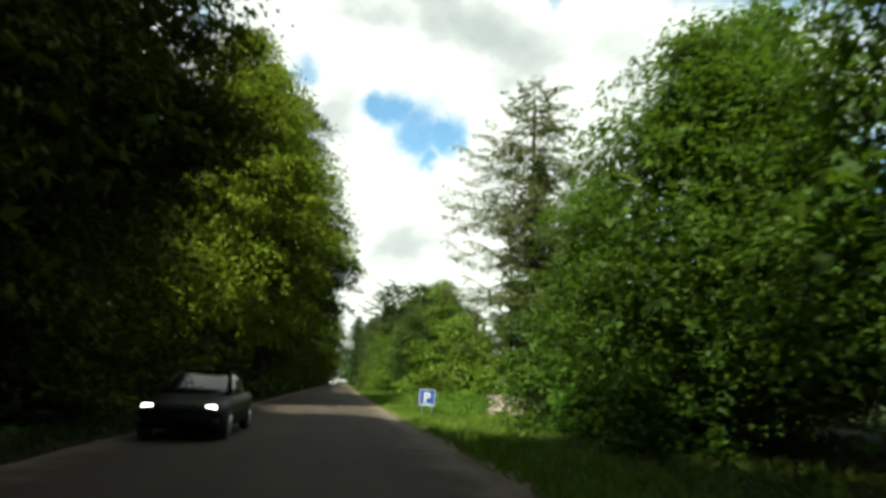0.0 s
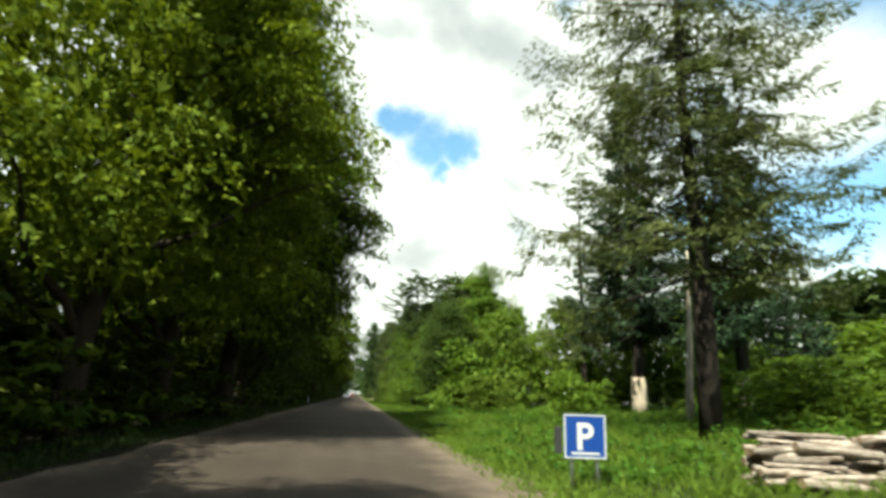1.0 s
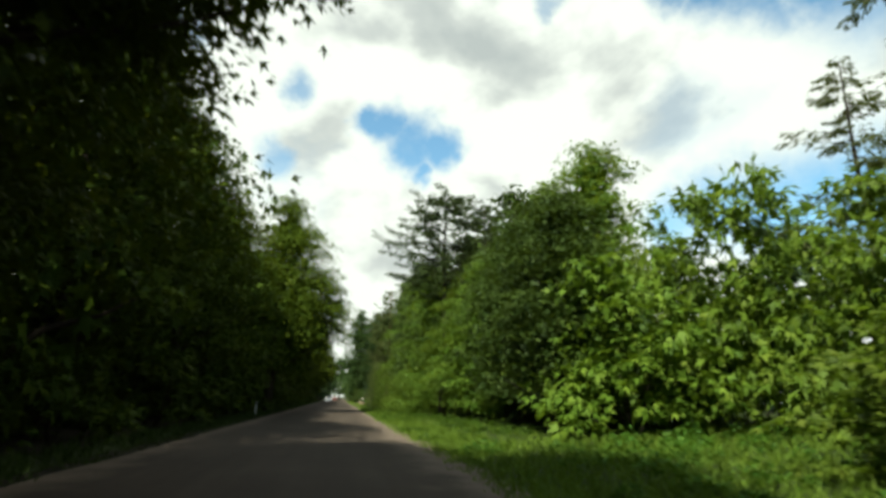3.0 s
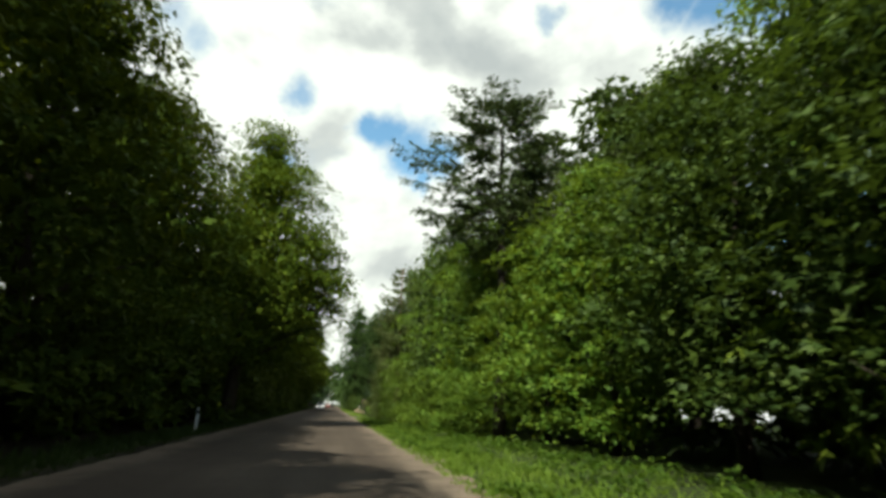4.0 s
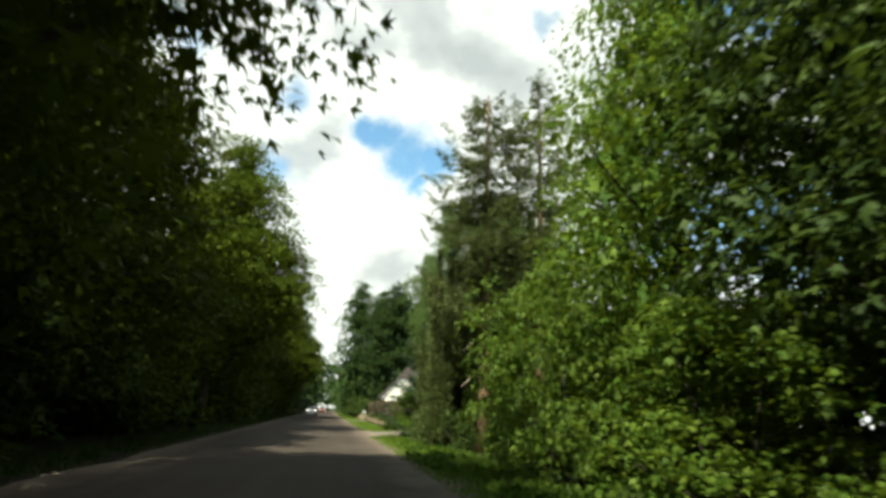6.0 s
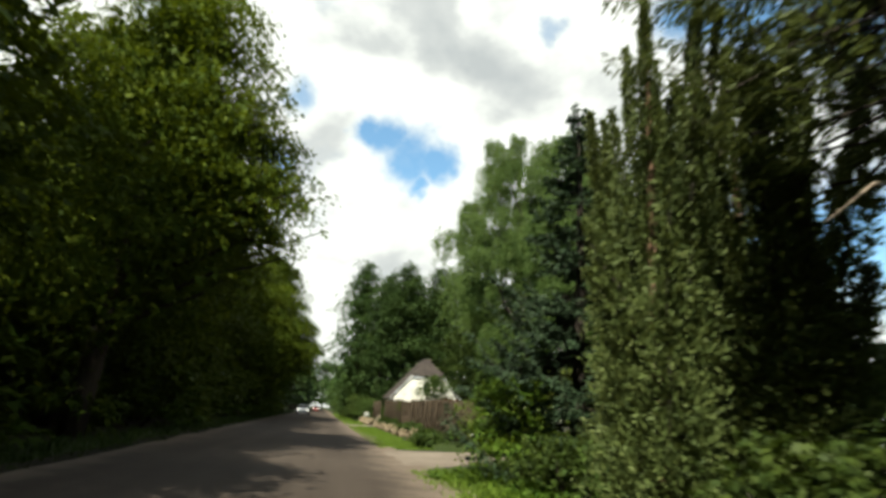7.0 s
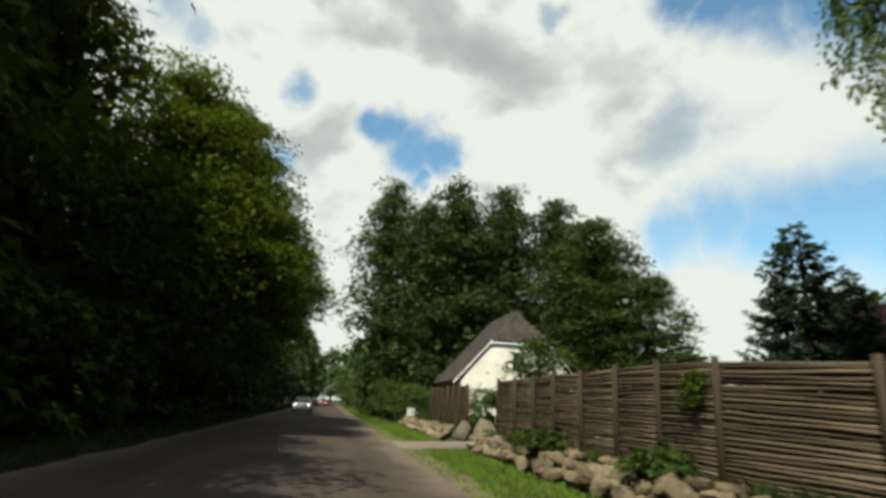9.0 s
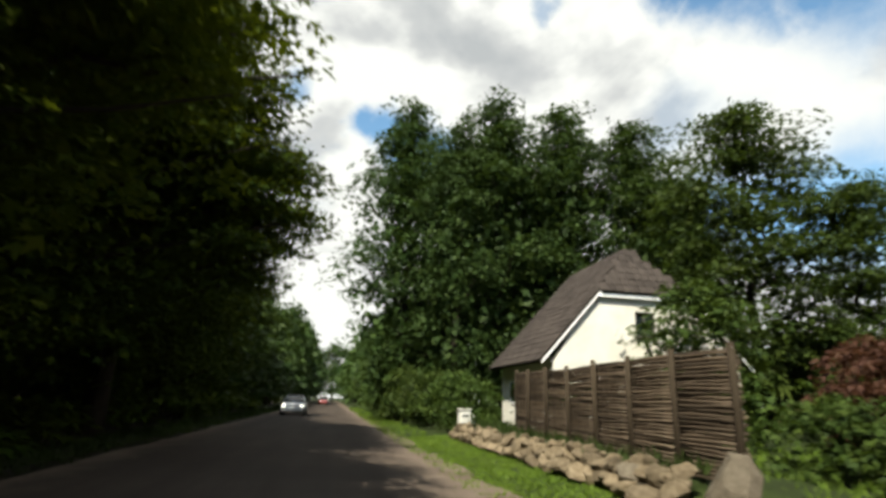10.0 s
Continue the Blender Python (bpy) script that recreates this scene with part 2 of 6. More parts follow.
NEEDLE_LARCH = foliage("larch_needles", [(0.0, (0.028, 0.040, 0.011)), (0.5, (0.060, 0.074, 0.020)), (1.0, (0.102, 0.112, 0.034))], 0.25, tint=(0.10, 0.12, 0.025))
NEEDLE_SPRUCE = foliage("spruce_needles", [(0.0, (0.0130, 0.0274, 0.0130)), (0.5, (0.0245, 0.0446, 0.0202)), (1.0, (0.0446, 0.0684, 0.0324))], 0.15, tint=(0.0360, 0.0648, 0.0216))
NEEDLE_PINE = foliage("pine_needles", [(0.0, (0.018, 0.030, 0.009)), (0.5, (0.038, 0.055, 0.016)), (1.0, (0.072, 0.090, 0.028))], 0.15, tint=(0.06, 0.08, 0.02))
NEEDLE_CEDAR = foliage("cedar_sprays", [(0.0, (0.032, 0.046, 0.014)), (0.5, (0.064, 0.084, 0.024)), (1.0, (0.115, 0.135, 0.042))], 0.22, tint=(0.11, 0.13, 0.03))
GRASS_BLADES = foliage("grass_blades", [(0.0, (0.0405, 0.0702, 0.0081)), (0.5, (0.0837, 0.1323, 0.0135)), (1.0, (0.1688, 0.2160, 0.0351))], 0.30, tint=(0.1620, 0.2430, 0.0243), patches=0.6, scale=0.3)
# the grass greens again, darkened to stand for shade
GRASS_SHADE = foliage("shaded_grass_leaves", [(0.0, (0.0130, 0.0220, 0.0040)), (0.5, (0.0230, 0.0370, 0.0065)), (1.0, (0.0440, 0.0540, 0.0150))], 0.25, tint=(0.0450, 0.0700, 0.0120), patches=0.55, scale=0.35)
BARK = surface("grey_brown_bark", [(0.3, (0.012, 0.010, 0.008)), (0.5, (0.028, 0.022, 0.017)), (0.7, (0.056, 0.047, 0.037))], 1.2, 14, 0.95, 0.8, 0.03, stretch=(1, 1, 0.25))
BARK_PINE = surface("orange_pine_bark", [(0.3, (0.060, 0.034, 0.021)), (0.5, (0.140, 0.082, 0.052)), (0.7, (0.22, 0.145, 0.100))], 1.2, 12, 0.95, 0.8, 0.03, stretch=(1, 1, 0.3))
BARK_DEAD = surface("bare_pale_wood", [(0.3, (0.17, 0.130, 0.095)), (0.5, (0.30, 0.24, 0.18)), (0.7, (0.42, 0.36, 0.29))], 1.5, 12, 0.9, 0.5, 0.02, stretch=(1, 1, 0.2))
BARK_BIRCH = surface("white_birch_bark", [(0.38, (0.05, 0.045, 0.04)), (0.50, (0.22, 0.205, 0.18)), (0.64, (0.44, 0.42, 0.38))], 2.0, 6, 0.8, 0.4, 0.01, stretch=(1, 1, 3))


def road_surface():
    """Old brown-grey asphalt: coarse grain, patches, paler wheel tracks and sand washed in from the edges."""
    m, nt, out = node_material("worn_asphalt")
    N, L = nt.nodes.new, nt.links.new
    co = N("ShaderNodeTexCoord").outputs["Object"]
    sep = N("ShaderNodeSeparateXYZ")
    L(co, sep.inputs[0])

    def math2(kind, a, b, clamp=False):
        n = N("ShaderNodeMath")
        n.operation, n.use_clamp = kind, clamp
        for k, v in enumerate((a, b)):
            if isinstance(v, (int, float)):
                n.inputs[k].default_value = v
            else:
                L(v, n.inputs[k])
        return n.outputs[0]

    broad = noise_out(nt, 0.22, 5, 0.6)
    long = noise_out(nt, 1.0, 4, 0.6, (1.6, 0.10, 1.0))
    grain = noise_out(nt, 42, 6, 0.7)
    fac = math2("ADD", math2("MULTIPLY", grain, 0.46), math2("ADD", math2("MULTIPLY", broad, 0.30), math2("MULTIPLY", long, 0.24)))
    col = ramp(nt, fac, [(0.32, (0.0205, 0.0152, 0.0116)), (0.50, (0.0395, 0.0298, 0.0230)), (0.68, (0.0725, 0.0565, 0.0440))])
    # sand: most at the right edge, ragged
    sand = ramp(nt, grain, [(0.3, (0.070, 0.051, 0.037)), (0.5, (0.118, 0.090, 0.067)), (0.7, (0.175, 0.140, 0.108))])
    off = math2("ABSOLUTE", math2("ADD", sep.outputs[0], 1.15), 0.0)
    edge = N("ShaderNodeMapRange")
    edge.interpolation_type = "SMOOTHSTEP"
    L(math2("ADD", off, math2("MULTIPLY", math2("SUBTRACT", noise_out(nt, 0.9, 5, 0.65), 0.5), 2.6)), edge.inputs[0])
    edge.inputs[1].default_value, edge.inputs[2].default_value = 2.35, 3.75
    mix = N("ShaderNodeMix")
    mix.data_type = "RGBA"
    L(math2("MULTIPLY", edge.outputs[0], 0.85), mix.inputs["Factor"])
    L(col, mix.inputs["A"])
    L(sand, mix.inputs["B"])
    p = N("ShaderNodeBsdfPrincipled")
    p.inputs["Roughness"].default_value, p.inputs["Specular IOR Level"].default_value = 0.9, 0.12
    L(mix.outputs["Result"], p.inputs["Base Color"])
    b = N("ShaderNodeBump")
    b.inputs["Strength"].default_value, b.inputs["Distance"].default_value = 0.5, 0.006
    L(grain, b.inputs["Height"])
    L(b.outputs[0], p.inputs["Normal"])
    L(p.outputs[0], out.inputs[0])
    return m


ASPHALT = road_surface()
SHOULDER = surface("sandy_shoulder", [(0.30, (0.0520, 0.0375, 0.0265)), (0.50, (0.0980, 0.0740, 0.0545)), (0.72, (0.1500, 0.1200, 0.0920))], 0.7, 30, 0.97, 0.7, 0.012)
GRAVEL = surface("pale_gravel", [(0.30, (0.080, 0.061, 0.046)), (0.50, (0.130, 0.104, 0.081)), (0.72, (0.19, 0.158, 0.127))], 0.6, 35, 0.97, 0.8, 0.015)
SOIL_GRASS = surface("grass_ground", [(0.30, (0.010, 0.011, 0.004)), (0.48, (0.017, 0.025, 0.006)), (0.62, (0.026, 0.038, 0.008)), (0.78, (0.038, 0.042, 0.014))], 0.35, 9, 0.98, 0.9, 0.05)
# leaf litter whose brown is darkened further for the trees' shade
FOREST_SOIL = surface("shaded_leaf_litter", [(0.30, (0.0064, 0.0048, 0.0032)), (0.50, (0.0128, 0.0104, 0.0056)), (0.72, (0.0208, 0.0192, 0.0080))], 0.5, 10, 0.98, 0.9, 0.05)
FENCE_WOOD = surface("weathered_brown_rods", [(0.28, (0.0270, 0.0180, 0.0115)), (0.50, (0.0720, 0.0520, 0.0350)), (0.74, (0.1550, 0.1200, 0.0850))], 1.5, 16, 0.9, 0.6, 0.008, stretch=(4, 0.4, 4), pieces=0.45)
POST_WOOD = surface("weathered_posts", [(0.28, (0.0165, 0.0112, 0.0067)), (0.50, (0.0360, 0.0263, 0.0165)), (0.74, (0.0660, 0.0510, 0.0345))], 1.5, 16, 0.9, 0.6, 0.008, stretch=(4, 4, 0.4), pieces=0.2)
FIELDSTONE = surface("field_stones", [(0.28, (0.050, 0.036, 0.020)), (0.50, (0.140, 0.106, 0.066)), (0.74, (0.265, 0.215, 0.145))], 2.5, 18, 0.92, 0.9, 0.03, pieces=0.35)
WHITEWASH = surface("whitewashed_wall", [(0.28, (0.44, 0.40, 0.33)), (0.50, (0.60, 0.565, 0.49)), (0.72, (0.68, 0.65, 0.58))], 0.9, 22, 0.9, 0.35, 0.006, mixing=0.35)
ROOF_TILE = surface("weathered_roof_tiles", [(0.28, (0.0230, 0.0180, 0.0151)), (0.50, (0.0432, 0.0346, 0.0295)), (0.72, (0.0706, 0.0583, 0.0504))], 1.2, 18, 0.9, 0.5, 0.008, pieces=0.28)
ROOF_RED = surface("red_brown_roof", [(0.28, (0.0520, 0.0270, 0.0200)), (0.50, (0.0840, 0.0450, 0.0340)), (0.72, (0.1200, 0.0720, 0.0560))], 1.0, 15, 0.9, 0.4, 0.01, pieces=0.15)
BRICK_RED = surface("red_brick_wall", [(0.28, (0.1275, 0.0525, 0.0375)), (0.50, (0.1950, 0.0900, 0.0638)), (0.72, (0.2550, 0.1350, 0.1050))], 1.0, 15, 0.9, 0.4, 0.01)
LOG_BARK = surface("birch_log_bark", [(0.30, (0.030, 0.018, 0.013)), (0.42, (0.110, 0.070, 0.052)), (0.54, (0.28, 0.24, 0.205)), (0.74, (0.46, 0.43, 0.385))], 2.2, 9, 0.9, 0.5, 0.015, pieces=0.4)
LOG_END = surface("cut_log_ends", [(0.28, (0.070, 0.042, 0.024)), (0.50, (0.15, 0.10, 0.062)), (0.72, (0.25, 0.19, 0.13))], 3.0, 24, 0.9, 0.3, 0.006, pieces=0.3)
SIGN_BLUE = plain("blue_sign_face", (0.006, 0.038, 0.20), 0.4)
SIGN_WHITE = plain("white_sign_paint", (0.44, 0.45, 0.45), 0.5)
STEEL = surface("galvanised_steel", [(0.3, (0.30, 0.31, 0.32)), (0.6, (0.46, 0.47, 0.48))], 2, 20, 0.45, 0.1, 0.002, metal=0.9)
FRAME_PAINT = surface("dark_window_frame", [(0.3, (0.05, 0.045, 0.04)), (0.6, (0.09, 0.08, 0.07))], 2, 20, 0.5, 0.1, 0.002)
WHITE_TRIM = surface("white_trim_paint", [(0.3, (0.66, 0.65, 0.62)), (0.6, (0.80, 0.79, 0.77))], 2, 20, 0.6, 0.1, 0.002)
PANE = plain("dark_window_glass", (0.012, 0.016, 0.018), 0.06, coat=0.5)
CAR_DARK = plain("dark_car_paint", (0.0035, 0.003, 0.0035), 0.42, 0.0, gloss=0.1)
CAR_WHITE = plain("white_car_paint", (0.42, 0.43, 0.44), 0.35, coat=0.5)
CAR_RED = plain("dull_red_car_paint", (0.24, 0.05, 0.04), 0.3, coat=0.8)
CAR_GLASS = plain("car_glass", (0.012, 0.013, 0.014), 0.06, gloss=0.5)
RUBBER = plain("black_rubber", (0.016, 0.016, 0.016), 0.85)
PLASTIC = plain("black_plastic", (0.022, 0.022, 0.023), 0.55)
LAMP_ON = plain("lit_headlamp", (0.9, 0.9, 0.85), 0.2, emit=3.0)
PETAL_WHITE = plain("white_petals", (0.50, 0.49, 0.40), 0.8)
PETAL_YELLOW = plain("yellow_petals", (0.72, 0.48, 0.05), 0.7)
POST_STONE = surface("pale_painted_post", [(0.3, (0.42, 0.40, 0.35)), (0.6, (0.66, 0.64, 0.58))], 2.5, 20, 0.85, 0.3, 0.006)
BOULDER = surface("pale_tan_boulder", [(0.28, (0.0527, 0.0409, 0.0279)), (0.50, (0.1178, 0.0961, 0.0682)), (0.74, (0.1798, 0.1550, 0.1178))], 3.0, 14, 0.92, 0.9, 0.03, pieces=0.15)

# ---- building kit ----
def mesh_object(name, verts, faces, material, parent=None, label="", smooth=False):
    me = bpy.data.meshes.new(name)
    me.from_pydata([tuple(v) for v in verts], [], faces)
    me.materials.append(material)
    if smooth:
        me.shade_smooth()
    ob = new(name, me)
    ob.parent = parent
    return tagged(ob, label) if label else ob


def part(name, bm, material, parent=None, label="", smooth=False):
    me = bpy.data.meshes.new(name)
    bm.to_mesh(me)
    bm.free()
    for m in material if isinstance(material, (list, tuple)) else (material,):
        me.materials.append(m)
    if smooth:
        me.shade_smooth()
    ob = new(name, me)
    ob.parent = parent
    return tagged(ob, label) if label else ob


def empty(name, label, category, m=None, group="", kind=""):
    ob = new(name)
    if m is not None:
        ob.matrix_basis = m
    return tagged(ob, label, category, group, kind)


def box(sx, sy, sz, x=0, y=0, z=0, bevel=0.0, bm=None, rot=None):
    """A box standing on z, bevelled."""
    bm = bm or bmesh.new()
    m = Matrix.Translation((x, y, z + sz / 2)) @ (rot or Matrix.Identity(4)) @ Matrix.Diagonal((sx, sy, sz, 1))
    made = bmesh.ops.create_cube(bm, size=1.0, matrix=m)["verts"]
    if bevel:
        edges = list({e for v in made for e in v.link_edges})
        bmesh.ops.bevel(bm, geom=edges, offset=bevel, segments=2, affect="EDGES")
    return bm


def tube_arrays(points, radii, sides=6):
    """Rings along a line, as vertex and face lists."""
    pts = [Vector(p) for p in points]
    verts, faces = [], []
    for i, p in enumerate(pts):
        d = (pts[min(i + 1, len(pts) - 1)] - pts[max(i - 1, 0)]).normalized()
        a = d.orthogonal().normalized() if abs(d.z) > 0.9 else d.cross(Vector((0, 0, 1))).normalized()
        if abs(d.z) > 0.9:
            a = (Vector((1, 0, 0)) - d * d.x).normalized()
        b = d.cross(a)
        for k in range(sides):
            w = 2 * math.pi * k / sides
            verts.append(p + (a * math.cos(w) + b * math.sin(w)) * radii[i])
    for i in range(len(pts) - 1):
        for k in range(sides):
            k2 = (k + 1) % sides
            faces.append((i * sides + k, i * sides + k2, (i + 1) * sides + k2, (i + 1) * sides + k))
    n = len(verts)
    faces.append(tuple(range(sides))[::-1])
    faces.append(tuple(range(n - sides, n)))
    return verts, faces


def tube(name, points, radii, material, parent=None, sides=6, label=""):
    v, f = tube_arrays(points, radii, sides)
    return mesh_object(name, v, f, material, parent, label, smooth=True)


def unit(a):
    return a / np.maximum(np.linalg.norm(a, axis=1, keepdims=True), 1e-9)


def leaf_mesh(name, base, axis, up, length, width, fold, material, parent, kind=""):
    """Folded diamond leaves: four corners and two faces each."""
    n = len(base)
    axis = unit(axis)
    side = unit(np.cross(axis, up))
    top = np.cross(side, axis)
    L, W = length[:, None], width[:, None]
    mid = base + axis * L * 0.45 + top * (fold * W)
    v = np.stack([base, mid + side * W * 0.5, base + axis * L - top * (fold * L * 0.4), mid - side * W * 0.5], 1).reshape(-1, 3)
    i = np.arange(n) * 4
    tri = np.stack([np.stack([i, i + 1, i + 2], 1), np.stack([i, i + 2, i + 3], 1)], 1).reshape(-1, 3)
    me = bpy.data.meshes.new(name)
    me.vertices.add(len(v))
    me.vertices.foreach_set("co", v.astype(np.float32).ravel())
    me.loops.add(tri.size)
    me.loops.foreach_set("vertex_index", tri.astype(np.int32).ravel())
    me.polygons.add(len(tri))
    me.polygons.foreach_set("loop_start", np.arange(len(tri), dtype=np.int32) * 3)
    me.update(calc_edges=True)
    me.materials.append(material)
    ob = new(name, me)
    ob.parent = parent
    if kind:
        ob["kind"] = kind
    return ob


def sprig_mesh(name, base, axis, up, length, material, parent):
    """Sprigs of three pointed leaves from one stalk: six corners and four faces each."""
    n = len(base)
    axis = unit(axis)
    side = unit(np.cross(axis, up))
    top = np.cross(side, axis)
    L = length[:, None]
    k = np.random.default_rng(n)
    a, b, c = k.uniform(0.55, 0.85, (3, n, 1))
    sag = k.uniform(-0.05, 0.22, (3, n, 1))
    pts = [base,
           base + (axis * a + side * 0.62) * L - top * L * sag[0],
           base + (axis * 0.50 + side * 0.17) * L + top * L * 0.05,
           base + axis * (0.4 + b) * L - top * L * sag[1],
           base + (axis * 0.50 - side * 0.17) * L + top * L * 0.05,
           base + (axis * c - side * 0.62) * L - top * L * sag[2]]
    v = np.stack(pts, 1).reshape(-1, 3)
    i = (np.arange(n) * 6)[:, None, None]
    tri = (i + np.array([[0, 1, 2], [0, 2, 3], [0, 3, 4], [0, 4, 5]])[None]).reshape(-1, 3)
    me = bpy.data.meshes.new(name)
    me.vertices.add(len(v))
    me.vertices.foreach_set("co", v.astype(np.float32).ravel())
    me.loops.add(tri.size)
    me.loops.foreach_set("vertex_index", tri.astype(np.int32).ravel())
    me.polygons.add(len(tri))
    me.polygons.foreach_set("loop_start", np.arange(len(tri), dtype=np.int32) * 3)
    me.update(calc_edges=True)
    me.materials.append(material)
    ob = new(name, me)
    ob.parent = parent
    return ob


def bough_leaves(rng, centers, bearing, size, per, length, flat=0.4, droop=0.35):
    """Leaf places and ways for boughs: each a drooping plate, longer than wide, leafy on top, with a thin fringe below."""
    n = len(centers)
    c, w, r = np.repeat(centers, per, 0), np.repeat(bearing, per), np.repeat(size, per)
    lift = np.repeat(rng.uniform(0.6, 1.4, n) * flat, per)
    k = n * per
    rr, th = rng.random(k) ** 0.6, rng.uniform(0, 2 * np.pi, k)
    # ragged rims: each bough's outline runs in and out
    ph = np.repeat(rng.uniform(0, 6.28, n), per)
    rim = 1 + 0.22 * np.sin(3 * th + ph) + 0.14 * np.sin(7 * th - 2 * ph)
    a, b = rr * np.cos(th) * 1.28 * rim * r, rr * np.sin(th) * 0.86 * rim * r
    under = rng.random(k) < 0.22
    h = lift * r * np.where(under, -rng.random(k) * 0.5, (1 - rr ** 2) * rng.uniform(0.75, 1.05, k))
    h = h - droop * r * (np.maximum(a / r, 0) ** 2) * 0.55 - 0.10 * droop * r * rr
    ca, sa = np.cos(w), np.sin(w)
    base = c + np.stack([a * ca - b * sa, a * sa + b * ca, h], 1) + rng.normal(size=(k, 3)) * (0.055 * r + 0.02)[:, None]
    ox, oy = (a * ca - b * sa) / r, (a * sa + b * ca) / r
    up = np.stack([ox * 0.6, oy * 0.6, np.full(k, 0.9)], 1) + rng.normal(size=(k, 3)) * 0.36
    out = np.stack([ox, oy, np.full(k, -droop)], 1) + rng.normal(size=(k, 3)) * 0.5
    return base, out, up, length * rng.uniform(0.6, 1.3, k)

# ---- trees ----
TREE_SEED = [11]


def next_rng():
    TREE_SEED[0] += 7
    return np.random.default_rng(TREE_SEED[0])


def rise(x):
    """The ground's height: level under the road, rising gently away from it on the right."""
    return 0.045 * min(max(x - 2.6, 0.0), 27.0)


def wavy(rng, a, b, steps, sway):
    """A line from a to b that sways."""
    a, b = np.array(a, float), np.array(b, float)
    t = np.linspace(0, 1, steps + 1)[:, None]
    p = a + (b - a) * t
    p += rng.normal(size=p.shape) * sway * np.sin(np.pi * t)
    return p


def broadleaf(name, label, category, height, radius, clear, leaf, clumps, per, leaf_len, bark=None, trunk_r=0.22, top_heavy=0.5, lean=(0, 0), flat=0.32, limbs=9, puff=1.0, inner=0.3, core=5.0, spire=0.0, core_size=1.0, arms=()):
    """A broad-leaved tree at the origin: swaying trunk, limbs that reach into the crown, and clumps of leaves with gaps between."""
    rng = next_rng()
    tree = empty(name, label, category)
    bark = bark or BARK
    lx, ly = lean
    top = np.array([lx, ly, height * 0.93])
    line = wavy(rng, (0, 0, -0.15), top, 7, 0.18)
    trunk = tube("trunk", line, np.linspace(trunk_r * 1.25, trunk_r * 0.18, 8), bark, tree, 8)
    # uneven envelope: lobes by bearing and height
    ph = rng.uniform(0, 6.28, 6)

    def reach(u, w):
        shape = np.sin(np.pi * np.clip(u, 0.02, 0.98) ** top_heavy) ** 0.62
        lobes = 1 + 0.11 * np.sin(3 * w + ph[0] + 4 * u) + 0.08 * np.sin(5 * w + ph[1] - 7 * u) + 0.06 * np.sin(9 * u + ph[2] + 2 * w)
        return radius * shape * lobes

    u = rng.random(clumps) ** 0.85
    w = rng.uniform(0, 2 * np.pi, clumps)
    deep = np.where(rng.random(clumps) < inner, rng.uniform(0.12, 0.55, clumps), rng.uniform(0.60, 0.84, clumps))
    r = reach(u, w) * deep
    z = clear + (height - clear) * u
    z = z + np.where(u > 0.6, spire * rng.random(clumps) ** 2, 0.0)
    cx = lx * (z / height) + r * np.cos(w)
    cy = ly * (z / height) + r * np.sin(w)
    centers = np.stack([cx, cy, z], 1)
    size = rng.uniform(0.55, 1.25, clumps) * (0.19 * radius + 0.40) * puff
    # single limbs that reach out beyond the crown: bearing, height and length
    for bearing, hz, length in arms:
        a = radians(bearing)
        tip = np.array([math.cos(a) * length, math.sin(a) * length, hz + 0.3])
        tube("limb", wavy(rng, (0.1, 0, hz - 1.6), tip, 5, 0.12), np.linspace(0.10, 0.015, 6), bark, tree, 6)
        f = np.linspace(0.42, 0.86, 9)
        own = np.stack([tip[0] * f, tip[1] * f, hz + 0.5 * np.sin(f * 3.0) + rng.normal(size=9) * 0.45], 1) + rng.normal(size=(9, 3)) * np.array([0.35, 0.55, 0.2])
        centers, w = np.concatenate([centers, own]), np.concatenate([w, np.full(9, a)])
        size, r = np.concatenate([size, rng.uniform(0.75, 1.1, 9)]), np.concatenate([r, np.full(9, length * 0.6)])
    clumps = len(centers)
    base, out, up, ln = bough_leaves(rng, centers, w + rng.normal(size=clumps) * 0.4, size, per, leaf_len, flat)
    # the inner foliage, in large sprays that keep the crown's heart dark
    k = int(core * radius * height)
    ui, wi = rng.random(k), rng.uniform(0, 2 * np.pi, k)
    ri, zi = reach(ui, wi) * rng.uniform(0.1, 0.76, k), clear + (height - clear) * (0.04 + 0.86 * ui)
    big = rng.uniform(0.6, 1.2, k) * (0.08 * radius + 0.28) * core_size
    base = np.concatenate([base, np.stack([lx * zi / height + ri * np.cos(wi), ly * zi / height + ri * np.sin(wi), zi], 1)])
    out, up, ln = np.concatenate([out, rng.normal(size=(k, 3))]), np.concatenate([up, rng.normal(size=(k, 3))]), np.concatenate([ln, big])
    base[:, 2] = np.maximum(base[:, 2], 0.12 + rng.random(len(base)) * 0.3)
    sprig_mesh("crown", base, out, up, ln, leaf, tree)
    pick = rng.choice(clumps, min(limbs, clumps), replace=False)
    for k in pick:
        c = centers[k]
        h = np.clip(c[2] - rng.uniform(0.4, 1.2) * r[k] * 0.6 - 0.3, 0.25 * clear + 0.3, height * 0.85)
        start = np.array([np.interp(h, line[:, 2], line[:, 0]), np.interp(h, line[:, 2], line[:, 1]), h])
        thick = trunk_r * (1 - 0.75 * h / height)
        tube("limb", wavy(rng, start, c, 4, 0.15), np.linspace(thick * 0.5, 0.012, 5), bark, tree, 5)
    return tree


